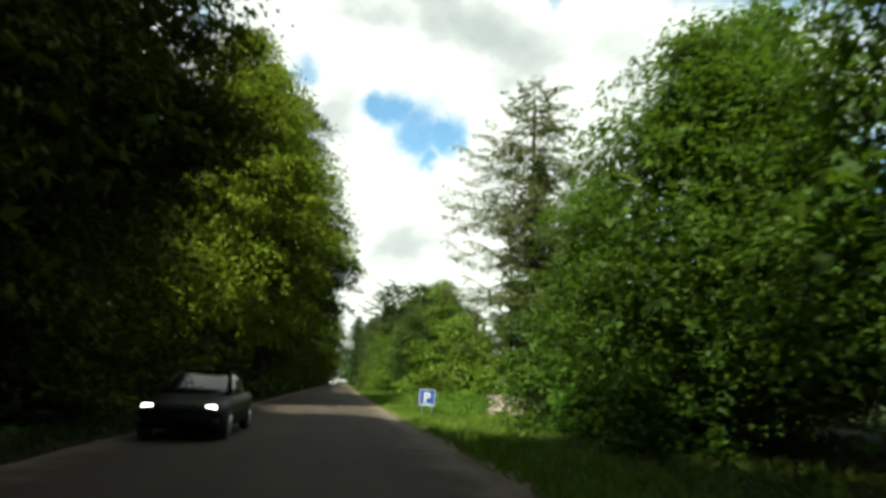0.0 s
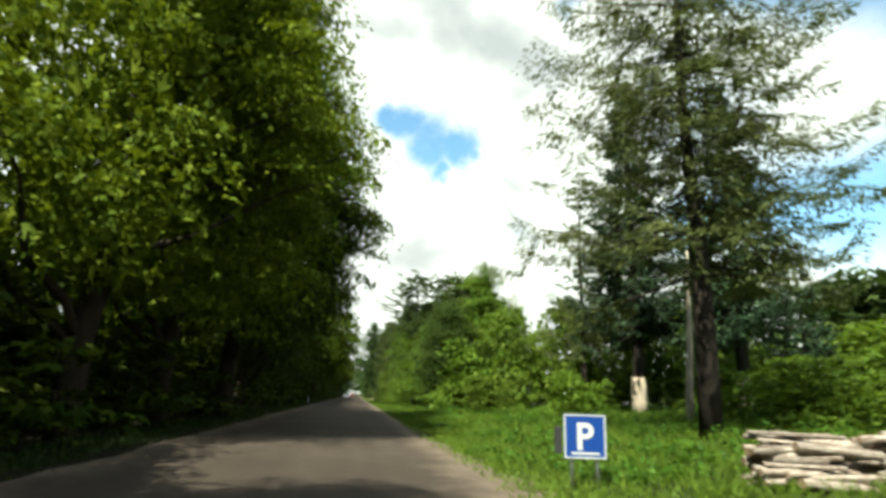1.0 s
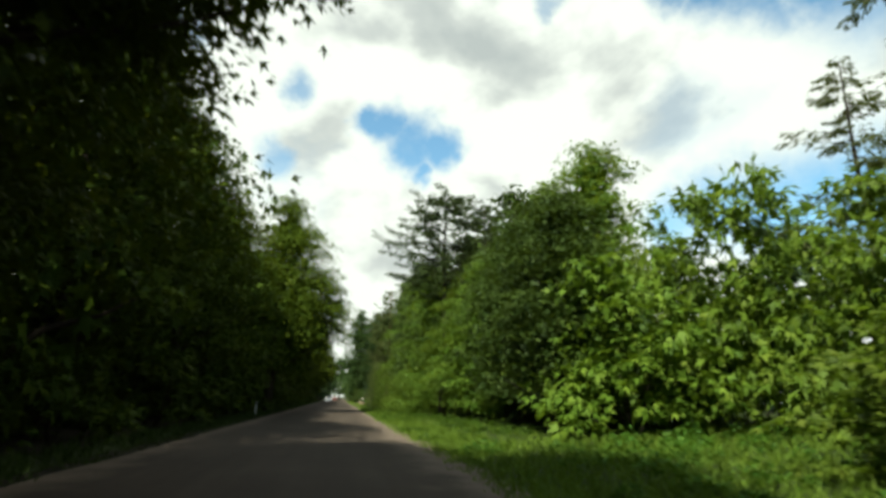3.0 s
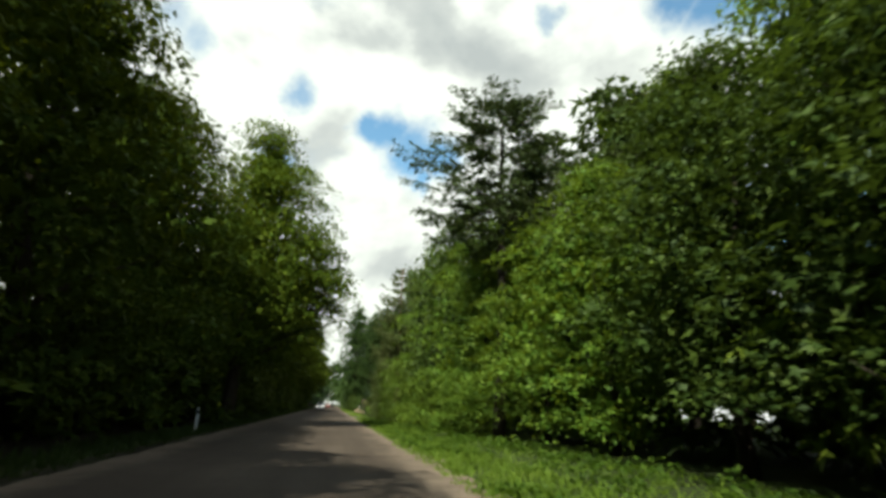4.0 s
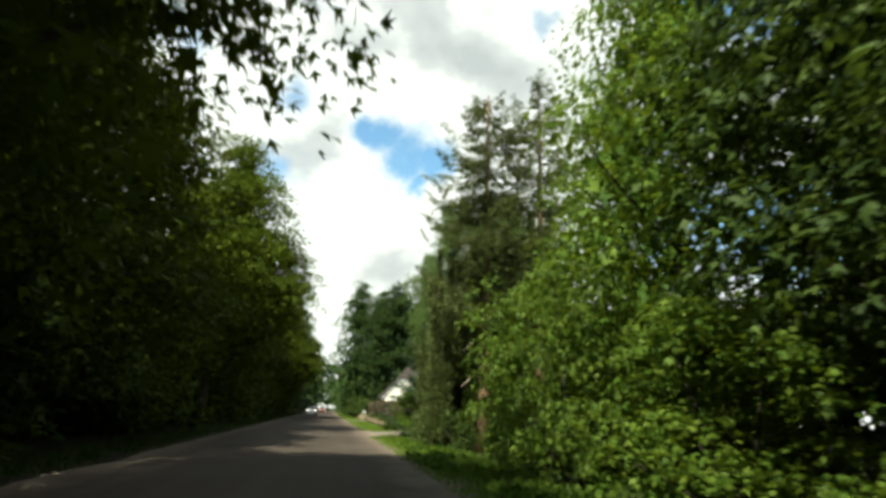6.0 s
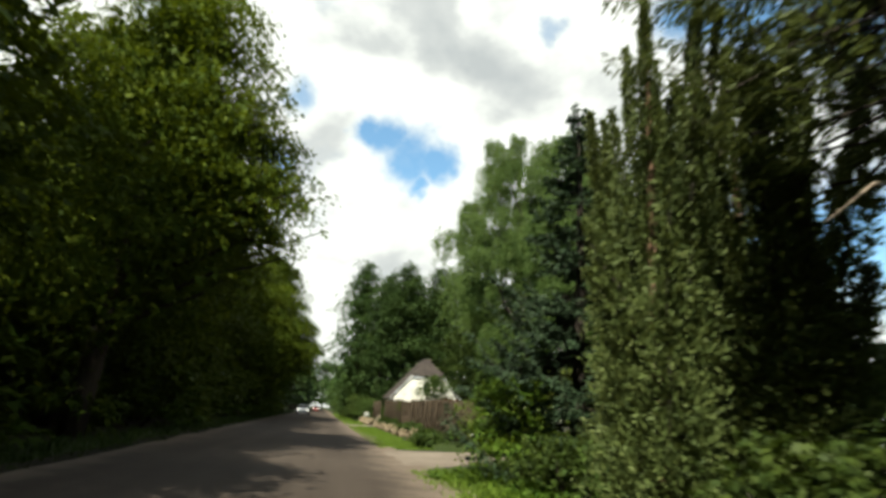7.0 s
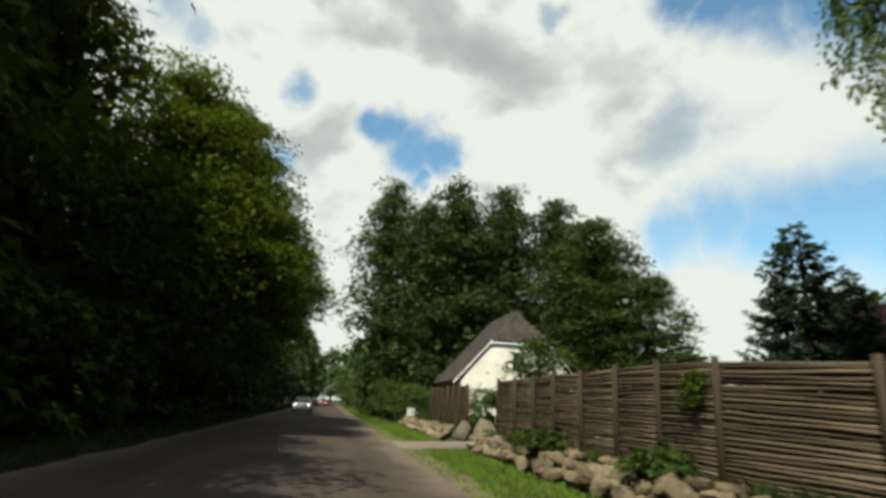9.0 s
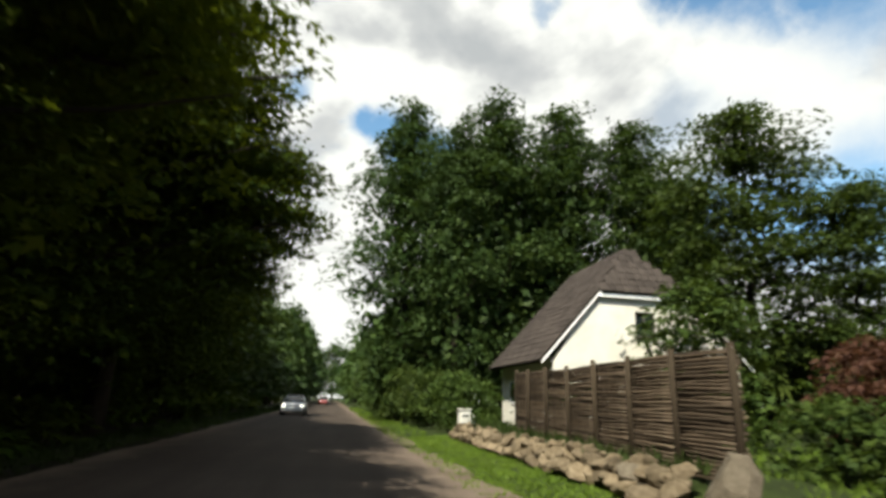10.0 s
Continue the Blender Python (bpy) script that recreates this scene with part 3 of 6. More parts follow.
def conifer(name, label, height, radius, clear, needles, bark, whorl=0.55, arms=6, droop=0.25, sparse=1.0, trunk_r=0.24, spray=0.42, upturn=0.2, bare=0.0, power=0.8, category="conifer tree", pale_base=None, single=False, wide=0.30, ragged=0.0, hang=0.28, fan=0.20):
    """A conifer at the origin: straight trunk, whorls of boughs that sag and turn up, each hung with sprays of needles."""
    rng = next_rng()
    tree = empty(name, label, category)
    zs = np.linspace(-0.15, height, 9)
    line = np.stack([0.05 * np.sin(zs * 0.4), 0.05 * np.cos(zs * 0.5), zs], 1)
    rad = trunk_r * (1.15 - 1.1 * np.clip(zs / height, 0, 1)) + 0.015
    tube("trunk", line, rad, bark, tree, 9)
    if pale_base:
        low = wavy(rng, (0.0, 0.05, 0.0), (0.0, 0.05, pale_base), 3, 0.0)
        tube("trunk_base", low, [trunk_r * 1.48, trunk_r * 1.40, trunk_r * 1.36, trunk_r * 1.30], BARK_DEAD, tree, 9, "pale bare bark at the trunk's foot")
    bv, bf = [], []
    bases, axes, ups, lens = [], [], [], []
    z = clear
    while z < height - 0.15:
        f = (height - z) / (height - clear)
        full = radius * (f ** power) + 0.12
        count = max(3, int(arms * (0.6 + 0.4 * f) + rng.random()))
        for k in range(count):
            w = rng.uniform(0, 6.283)
            ln = full * rng.uniform(0.62 - ragged * 0.7, 1.12 + ragged * 0.3)
            tilt = 0.12 - 0.2 * ragged + ragged * rng.normal() * 0.35
            t = np.linspace(0, 1, 6)
            sag = -droop * ln * np.sin(t * np.pi * 0.75) + upturn * ln * t ** 3
            px, py = np.cos(w) * ln * t, np.sin(w) * ln * t
            pts = np.stack([px, py, z + rng.normal() * (0.08 + ragged * 0.5) + sag + tilt * ln * t], 1)
            pts[1:4, :2] += rng.normal(size=(3, 2)) * (0.05 + 0.1 * ragged) * ln
            pts[2:6, 2] += rng.normal(size=4) * 0.14 * ragged * ln
            v, fc = tube_arrays(pts, np.linspace(0.010 + 0.0065 * ln, 0.004, 6), 3)
            if single:
                mesh_object("branch", v, fc, BARK, tree, smooth=True)
            else:
                o = len(bv)
                bv += v
                bf += [tuple(i + o for i in q) for q in fc[:-2]]
            if rng.random() < bare:
                continue
            m = max(4, int(ln * 26 * sparse))
            s = rng.uniform(0.12, 1.0, m) ** 0.75
            at = np.stack([np.interp(s, t, pts[:, i]) for i in range(3)], 1)
            way = np.array([np.cos(w), np.sin(w), 0.0])
            side = np.array([-np.sin(w), np.cos(w), 0.0])
            sg = rng.choice([-1, 1], m)[:, None]
            ax = way * rng.uniform(0.3, 1.0, m)[:, None] + side * sg * rng.uniform(0.3, 1.0, m)[:, None]
            ax[:, 2] += rng.normal(size=m) * 0.25 - hang
            off = (rng.random(m) ** 1.3 * fan * ln * (1.05 - 0.75 * s))[:, None] * sg
            at = at + side * off + way * abs(off) * 0.5
            at[:, 2] -= abs(off[:, 0]) * (0.25 + hang * 0.6) * rng.uniform(0.3, 1.2, m)
            bases.append(at + rng.normal(size=at.shape) * 0.03)
            axes.append(ax)
            ups.append(np.array([0, 0, 1.0]) + rng.normal(size=ax.shape) * 0.6)
            lens.append(spray * rng.uniform(0.5, 1.2, m) * (0.55 + 0.45 * (1 - s)))
        z += whorl * rng.uniform(0.75, 1.25) * (0.55 + 0.45 * f)
    if bv:
        mesh_object("branchwork", bv, bf, BARK, tree)["kind"] = "stuff"
    ln = np.concatenate(lens)
    leaf_mesh("crown", np.concatenate(bases), np.concatenate(axes), np.concatenate(ups), ln, ln * wide, 0.12, needles, tree)
    return tree


def cedar(name, label, height, radius, needles):
    """A narrow cypress-like tree: upright, pointed leaders clothed with rising sprays."""
    rng = next_rng()
    tree = empty(name, label, "conifer tree")
    tube("trunk", wavy(rng, (0, 0, -0.15), (0, 0, height * 0.95), 6, 0.05), np.linspace(0.24, 0.03, 7), BARK_PINE, tree, 8)
    bases, axes, lens = [], [], []
    leaders = [(0.0, 0.0, 0.0, height, radius * 0.62)]
    for k in range(15):
        w = rng.uniform(0, 6.283)
        d = radius * rng.uniform(0.30, 0.85)
        leaders.append((np.cos(w) * d, np.sin(w) * d, height * rng.uniform(0.0, 0.35), height * rng.uniform(0.38, 0.97), radius * rng.uniform(0.24, 0.52)))
    for x, y, z0, z1, rr in leaders:
        tube("limb", wavy(rng, (x * 0.2, y * 0.2, max(0.3, z0)), (x, y, z1 * 0.96), 4, 0.06), np.linspace(0.06, 0.012, 5), BARK, tree, 5)
        m = int((z1 - z0) * rr * 330)
        u = rng.random(m)
        r = rr * np.clip((1 - u) ** 1.05, 0.02, 1) * rng.random(m) ** 0.65 * (1 + 0.3 * np.sin(u * 26 + x * 9) + 0.2 * np.sin(u * 57 + y * 7)) * rng.uniform(0.75, 1.2, m)
        w = rng.uniform(0, 6.283, m)
        d = np.stack([np.cos(w), np.sin(w), np.zeros(m)], 1)
        b = np.stack([x * (0.3 + 0.7 * u), y * (0.3 + 0.7 * u), np.maximum(0.4, z0) + (z1 - max(0.4, z0)) * u], 1) + d * r[:, None]
        a = d * rng.uniform(0.3, 1.0, (m, 1)) + rng.normal(size=(m, 3)) * 0.35
        a[:, 2] += rng.uniform(-0.3, 1.1, m)
        bases.append(b)
        axes.append(a)
        lens.append(rng.uniform(0.12, 0.27, m))
    ln = np.concatenate(lens)
    b = np.concatenate(bases)
    leaf_mesh("crown", b, np.concatenate(axes), rng.normal(size=b.shape) + np.array([0, 0, 0.6]), ln, ln * 0.36, 0.15, needles, tree)
    return tree


def weeping_birch(name, label, height, radius):
    """A birch with several leaders and arching limbs, from whose outer halves curtains of small leaves hang."""
    rng = next_rng()
    tree = empty(name, label, "birch tree")
    line = wavy(rng, (0, 0, -0.15), (0.3, 0.2, height * 0.96), 8, 0.2)
    tube("trunk", line, np.linspace(0.30, 0.03, 9), BARK_BIRCH, tree, 9)
    bases, axes, lens = [], [], []
    stems = [(line, 0.10, 1.0, 46)]
    for fork, dx, dy, top, count in ((0.28, -2.9, 0.6, 0.96, 19), (0.24, 2.8, -0.5, 0.82, 17), (0.18, 4.4, 0.4, 0.60, 12), (0.15, -4.6, -0.6, 0.68, 15), (0.30, 0.2, 2.8, 0.86, 9)):
        h0 = height * fork
        start = np.array([np.interp(h0, line[:, 2], line[:, 0]), np.interp(h0, line[:, 2], line[:, 1]), h0])
        dx, dy = dx * radius / 6.2, dy * radius / 6.2
        end = np.array([dx, dy, height * top])
        lead = wavy(rng, start, end, 7, 0.16)
        lead[:, :2] += np.sin(np.linspace(0, np.pi, 8))[:, None] * np.array([dx, dy]) * 0.22
        tube("limb", lead, np.linspace(0.13, 0.02, 8), BARK, tree, 7)
        stems.append((lead, fork + 0.04, top, count))
    for stem, low, high, count in stems:
        for k in range(count):
            u = (k + rng.random()) / count
            h0 = height * (low + (high - low) * 0.97 * u)
            w = 2.4 * k + rng.uniform(-0.5, 0.5)
            ln = radius * (0.80 if stem is line else 0.58) * (np.sin(np.pi * min(0.96, 0.30 + 0.66 * u)) ** 0.75) * rng.uniform(0.55, 1.15)
            t = np.linspace(0, 1, 7)
            start = np.array([np.interp(h0, stem[:, 2], stem[:, 0]), np.interp(h0, stem[:, 2], stem[:, 1]), h0])
            rise = ln * 0.60 * np.sin(t * np.pi * 0.62) - ln * 0.14 * t ** 3
            pts = start + np.stack([np.cos(w) * ln * t, np.sin(w) * ln * t, rise], 1)
            pts[1:-1] += rng.normal(size=(5, 3)) * 0.10
            tube("limb", pts, np.linspace(0.055 * (1.1 - 0.7 * u), 0.010, 7), BARK, tree, 4)
            lush = rng.uniform(0.6, 1.3)
            for q in rng.uniform(0.22, 1.0, int((22 + 14 * ln) * lush)):
                at = np.array([np.interp(q, t, pts[:, i]) for i in range(3)]) + rng.normal(size=3) * np.array([0.36, 0.36, 0.18])
                hang = min(rng.uniform(0.5, 2.4) * (0.5 + 0.7 * q) * lush, at[2] - 2.3)
                if hang <= 0.2:
                    continue
                m = int(22 + hang * 26)
                f = rng.random(m)
                bases.append(at + np.stack([rng.normal(size=m) * 0.12, rng.normal(size=m) * 0.12, -hang * f], 1))
                a = rng.normal(size=(m, 3)) * 0.5
                a[:, 2] -= 0.8
                axes.append(a)
                lens.append(rng.uniform(0.08, 0.16, m))
    ln = np.concatenate(lens)
    b = np.concatenate(bases)
    leaf_mesh("crown", b, np.concatenate(axes), rng.normal(size=b.shape) + np.array([0, 0, 0.5]), ln, ln * 0.72, 0.14, LEAF_BIRCH, tree)
    return tree


def bush(name, label, height, radius, leaf, clumps, per, leaf_len, category="bush", flat=0.42):
    """A many-stemmed bush with leaves down to the ground."""
    rng = next_rng()
    tree = empty(name, label, category)
    w = rng.uniform(0, 2 * np.pi, clumps)
    u = rng.random(clumps)
    r = radius * np.sqrt(rng.random(clumps)) * np.cos(u * 1.15) ** 0.6 * (1 + 0.2 * np.sin(3 * w + 5 * u))
    centers = np.stack([r * np.cos(w), r * np.sin(w), 0.25 + (height - 0.5) * u], 1)
    size = rng.uniform(0.6, 1.2, clumps) * (0.17 * radius + 0.26)
    base, out, up, ln = bough_leaves(rng, centers, w + rng.normal(size=clumps) * 0.5, size, per, leaf_len, flat * 1.2)
    base[:, 2] = np.maximum(base[:, 2], 0.03 + rng.random(len(base)) * 0.25)
    sprig_mesh("crown", base, out, up, ln, leaf, tree)
    for k in range(6):
        c = centers[rng.integers(clumps)]
        tube("stem", wavy(rng, (c[0] * 0.12, c[1] * 0.12, -0.1), c, 4, 0.06), np.linspace(0.035, 0.008, 5), BARK, tree, 5)
    return tree


def plant(proto, spots, group, label=""):
    """Sets a tree and its likenesses: spots of x, y, turn, width factor, height factor. The first spot moves the tree itself."""
    made = []
    for n, (x, y, turn, wide, tall) in enumerate(spots):
        m = pose(x, y, rise(x), 0, 0, turn) @ Matrix.Diagonal((wide, wide, tall, 1))
        if n == 0:
            proto.matrix_basis = m
            ob = proto
        else:
            ob = copy_thing(proto, pose(x, y, rise(x), 0, 0, turn))
            ob.scale = (wide, wide, tall)
        tagged(ob, label, "", group)
        made.append(ob)
    return made

# ---- ground and road ----
def sheet(name, x0, x1, y0, y1, z, material, label, nx=1, ny=1, wave=0.0, edge=0.0, kind="structure", thick=0.0):
    """A ground surface whose long edges wander a little."""
    bm = bmesh.new()
    grid = []
    for j in range(ny + 1):
        row = []
        for i in range(nx + 1):
            x, y = x0 + (x1 - x0) * i / nx, y0 + (y1 - y0) * j / ny
            if edge and i in (0, nx):
                x += edge * noise.noise(Vector((x0 * 3.1 + i, y * 0.35, z * 50))) + edge * 0.5 * noise.noise(Vector((i, y * 1.3, 4.0)))
            row.append(bm.verts.new((x, y, z + rise(x) + (wave * noise.noise(Vector((x * 0.4, y * 0.4, 0))) if wave else 0.0))))
        grid.append(row)
    for j in range(ny):
        for i in range(nx):
            bm.faces.new((grid[j][i], grid[j][i + 1], grid[j + 1][i + 1], grid[j + 1][i]))
    if thick:
        made = bmesh.ops.extrude_face_region(bm, geom=bm.faces[:])["geom"]
        bmesh.ops.translate(bm, vec=(0, 0, thick), verts=[g for g in made if isinstance(g, bmesh.types.BMVert)])
        bmesh.ops.recalc_face_normals(bm, faces=bm.faces[:])
    ob = part(name, bm, material)
    return tagged(ob, label, name.split("_")[0], "", kind)


def open_ground():
    bm = bmesh.new()
    xs = [-2500, -80, -6, 2.4, 2.6, 6, 10, 15, 20, 25, 29.6, 60, 2500]
    ys = [-2500, -60] + [-40 + 12 * k for k in range(40)] + [900, 2500]
    rows = [[bm.verts.new((x, y, rise(x) - 0.012)) for x in xs] for y in ys]
    for p, q in zip(rows, rows[1:]):
        for i in range(len(xs) - 1):
            bm.faces.new((p[i], p[i + 1], q[i + 1], q[i]))
    return tagged(part("ground", bm, SOIL_GRASS), "grassy ground that runs to the horizon", "ground", "", "structure")


open_ground()
sheet("ground_forest", -32, -6.4, -60, 420, 0.004, FOREST_SOIL, "leaf litter under the roadside trees, coloured dark for shade", 6, 120, 0.0, 0.6)
sheet("road", -4.55, 2.3, -60, 420, -0.02, ASPHALT, "worn brown-grey asphalt country road", 2, 960, 0.0, 0.22, thick=0.05)
sheet("road_shoulder", 1.95, 2.85, -60, 420, 0.0, SHOULDER, "sandy gravel shoulder beside the asphalt", 1, 960, 0.0, 0.34, thick=0.018)
sheet("road_shoulder", -5.1, -4.4, -60, 420, 0.0, FOREST_SOIL, "leaf litter beside the asphalt, coloured dark for shade", 1, 480, 0.0, 0.2, thick=0.014)


def driveway_mouth():
    """The gravel drive: narrow between the bushes, flaring where it meets the road."""
    bm = bmesh.new()
    rows = []
    for i in range(29):
        x = 2.3 + 14.0 * i / 28
        f = max(0.0, 1 - (x - 2.3) / 4.2) ** 1.6
        lo, hi = 122.3 - 3.0 * f, 126.0 + 1.0 * f
        lo += 0.16 * noise.noise(Vector((x * 0.9, 3.0, 0.0)))
        hi += 0.16 * noise.noise(Vector((x * 0.9, 9.0, 0.0)))
        rows.append([bm.verts.new((x, lo + (hi - lo) * k / 8, rise(x) + 0.024 + 0.012 * noise.noise(Vector((x * 0.8, k * 0.6, 5.0))) - (0.04 if k in (0, 8) else 0.0))) for k in range(9)])
    for a, b in zip(rows, rows[1:]):
        for k in range(8):
            bm.faces.new((a[k], b[k], b[k + 1], a[k + 1]))
    return tagged(part("driveway", bm, GRAVEL, smooth=True), "pale gravel driveway that joins the road", "driveway", "", "structure")


driveway_mouth()
sheet("driveway", 2.3, 11.0, 153.2, 156.2, 0.0, GRAVEL, "pale gravel path to the gap in the fence", 14, 3, 0.0, 0.2, thick=0.024)


def bank(y0, y1):
    """The raised planted strip between stone wall and fence."""
    bm = bmesh.new()
    prof = ((4.45, 0.0), (4.62, 0.32), (4.9, 0.44), (5.6, 0.46), (6.6, 0.30), (8.5, 0.0))
    n = int((y1 - y0) / 0.6)
    rows = []
    for j in range(n + 1):
        y = y0 + (y1 - y0) * j / n
        lift = min(1.0, 4 * j / n, 4 * (n - j) / n) ** 0.5 if 0 < j < n else 0.0
        rows.append([bm.verts.new((x, y, z * lift - 0.02 + rise(x) + (0.04 * noise.noise(Vector((x * 2, y * 1.5, 1))) if z else -0.03))) for x, z in prof])
    for a, b in zip(rows, rows[1:]):
        for i in range(len(prof) - 1):
            bm.faces.new((a[i], a[i + 1], b[i + 1], b[i]))
    return tagged(part("ground_bank", bm, SOIL_GRASS, smooth=True), "low earth bank behind the dry stone wall", "bank", "", "structure")


bank(126.4, 152.9)
bank(156.1, 170.5)


def grass(name, label, zones, material, seed, width=0.022, lean=0.35):
    """Blades of grass; zones of x0, x1, y0, y1, count, lowest, tallest, lift."""
    rng = np.random.default_rng(seed)
    bases, axes, lens = [], [], []
    for x0, x1, y0, y1, n, lo, hi, lift in zones:
        x, y = rng.uniform(x0, x1, n), rng.uniform(y0, y1, n)
        # tufts: draw blades towards scattered centres
        k = max(1, n // 9)
        cx, cy = rng.uniform(x0, x1, k), rng.uniform(y0, y1, k)
        own = rng.integers(0, k, n)
        pull = rng.random(n) < 0.7
        x = np.where(pull, cx[own] + rng.normal(size=n) * 0.09, x)
        y = np.where(pull, cy[own] + rng.normal(size=n) * 0.09, y)
        bases.append(np.stack([x, y, lift - 0.02 + 0.045 * np.clip(x - 2.6, 0, 27)], 1))
        a = rng.normal(size=(n, 3)) * lean
        a[:, 2] = 1.0
        axes.append(a)
        lens.append(rng.uniform(lo, hi, n) * (0.75 + 0.5 * rng.random(k)[own]))
    ln = np.concatenate(lens)
    b = np.concatenate(bases)
    ob = leaf_mesh(name, b, np.concatenate(axes), rng.normal(size=b.shape) + np.array([0, -0.5, 0]), ln, np.full(len(ln), width) * rng.uniform(0.7, 1.5, len(ln)), 0.3, material, None)
    return tagged(ob, label, "grass", "", "stuff")


grass("tall_grass", "tall bright green grass on the roadside meadow", [
    (2.6, 4.5, 16, 62, 17000, 0.08, 0.26, 0), (4.5, 9.5, 19, 62, 22000, 0.12, 0.38, 0), (9.5, 22, 24, 64, 18000, 0.2, 0.5, 0),
    (2.6, 4.6, -2, 16, 6000, 0.12, 0.35, 0), (4.6, 8.0, 0, 19, 3500, 0.1, 0.3, 0)], GRASS_BLADES, 5, 0.019, 0.75)
grass("verge_grass", "short green grass on the verge", [
    (2.6, 4.5, 62, 119.4, 17000, 0.10, 0.28, 0), (4.5, 7.5, 62, 121.6, 7000, 0.08, 0.25, 0), (2.32, 2.8, 127.2, 152.8, 3500, 0.03, 0.10, 0.02), (2.3, 2.8, 62, 119.2, 4500, 0.04, 0.14, 0.02), (2.3, 2.8, 16, 62, 3500, 0.04, 0.14, 0.02), (2.32, 2.8, 156.5, 200, 4500, 0.03, 0.10, 0.02), (2.6, 4.5, 127.0, 152.8, 22000, 0.03, 0.09, 0), (2.6, 4.5, 156.5, 172, 14000, 0.03, 0.09, 0),
    (2.45, 4.0, 172, 230, 3500, 0.12, 0.3, 0), (4.5, 9, 117, 121.4, 2500, 0.1, 0.3, 0), (6, 12, 156, 166, 2500, 0.15, 0.35, 0.0)], GRASS_BLADES, 6, 0.018, 0.75)
grass("verge_grass", "rough verge grass coloured dark for the trees' shade", [
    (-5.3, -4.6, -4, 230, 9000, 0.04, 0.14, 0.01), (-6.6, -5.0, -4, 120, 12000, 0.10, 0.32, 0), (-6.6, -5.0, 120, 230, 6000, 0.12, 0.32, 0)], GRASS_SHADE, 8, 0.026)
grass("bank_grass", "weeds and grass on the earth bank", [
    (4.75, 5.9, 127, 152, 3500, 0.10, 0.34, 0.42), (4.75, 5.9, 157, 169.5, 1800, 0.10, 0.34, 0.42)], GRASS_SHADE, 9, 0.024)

def weeds(name, label, zones, material, seed):
    """Leafy herbs in loose patches; zones of x0, x1, y0, y1, patches, tallest."""
    rng = np.random.default_rng(seed)
    bases, axes, lens = [], [], []
    for x0, x1, y0, y1, patches, tall in zones:
        for _ in range(patches):
            cx, cy, r, h = rng.uniform(x0, x1), rng.uniform(y0, y1), rng.uniform(0.15, 0.6), tall * rng.uniform(0.4, 1.0)
            m = int(26 + 120 * r)
            w, q = rng.uniform(0, 6.283, m), np.sqrt(rng.random(m)) * r
            x = cx + np.cos(w) * q
            z = 0.03 + h * (1 - (q / r) ** 2 * 0.8) * rng.random(m)
            bases.append(np.stack([x, cy + np.sin(w) * q, z + 0.045 * np.clip(x - 2.6, 0, 27)], 1))
            axes.append(np.stack([np.cos(w), np.sin(w), rng.uniform(0.0, 0.8, m)], 1) + rng.normal(size=(m, 3)) * 0.4)
            lens.append(rng.uniform(0.06, 0.15, m))
    b = np.concatenate(bases)
    ob = sprig_mesh(name, b, np.concatenate(axes), rng.normal(size=b.shape) * 0.4 + np.array([0, 0, 1.0]), np.concatenate(lens), material, None)
    return tagged(ob, label, "weeds", "", "stuff")


weeds("meadow_weeds", "leafy green herbs among the meadow grass", [(3.2, 6.0, 22, 60, 60, 0.35), (6.0, 14.0, 25, 60, 170, 0.7), (14, 22, 30, 58, 90, 0.8)], LEAF_FRESH, 31)
weeds("verge_weeds", "low leafy herbs along the verge", [(2.7, 4.4, 62, 119, 90, 0.22), (4.5, 7.0, 64, 106, 90, 0.4)], LEAF_FRESH, 32)

# ---- forest edge along the road's left ----
def spots(seed, xs, ys, wide=(0.9, 1.15), tall=(0.9, 1.1)):
    rng = random.Random(seed)
    return [(x, y, rng.uniform(0, 360), rng.uniform(*wide), rng.uniform(*tall)) for x, y in zip(xs, ys)]


def row(seed, x, y0, y1, step, dx=0.8, dy=1.2, skip=(), wide=(0.9, 1.15), tall=(0.88, 1.12)):
    rng = random.Random(seed)
    out, y = [], y0
    while y < y1:
        px, py = x + rng.uniform(-dx, dx), y + rng.uniform(-dy, dy)
        s = (px, py, rng.uniform(0, 360), rng.uniform(*wide), rng.uniform(*tall))
        if not any(a <= py <= b for a, b in skip):
            out.append(s)
        y += step
    return out


beech_a = broadleaf("beech_tree", "tall green beech with branches low over the verge", "tree", 16.0, 5.0, 0.8, LEAF_FOREST_SHADE, 105, 150, 0.23, trunk_r=0.28, core=26.0, core_size=0.75, flat=0.42)
beech_b = broadleaf("oak_tree", "broad oak at the forest edge with shade-darkened green leaves", "tree", 14.5, 5.2, 1.0, LEAF_FOREST_SHADE, 105, 150, 0.23, trunk_r=0.32, top_heavy=0.62, core=26.0, core_size=0.75, flat=0.42)
beech_c = broadleaf("lime_tree", "tall lime tree with yellow-green leaves", "tree", 17.0, 4.8, 0.8, LEAF_FOREST_SHADE, 105, 150, 0.23, trunk_r=0.26, top_heavy=0.75, core=26.0, core_size=0.75, flat=0.42)
# three oaks of one build, leaf colours painted lit, half lit and shaded
over_tree = broadleaf("oak_tree", "oak whose limbs reach out over the road", "tree", 15.5, 5.5, 2.4, LEAF_OAK_LIT, 150, 210, 0.175, trunk_r=0.32, top_heavy=0.52, lean=(0.7, 0), core=70.0, inner=0.22, puff=0.98, core_size=0.5, flat=0.45, arms=((0, 5.9, 6.5), (12, 7.4, 6.2), (-16, 6.7, 6.2), (6, 8.9, 5.6), (-6, 5.0, 5.8)))
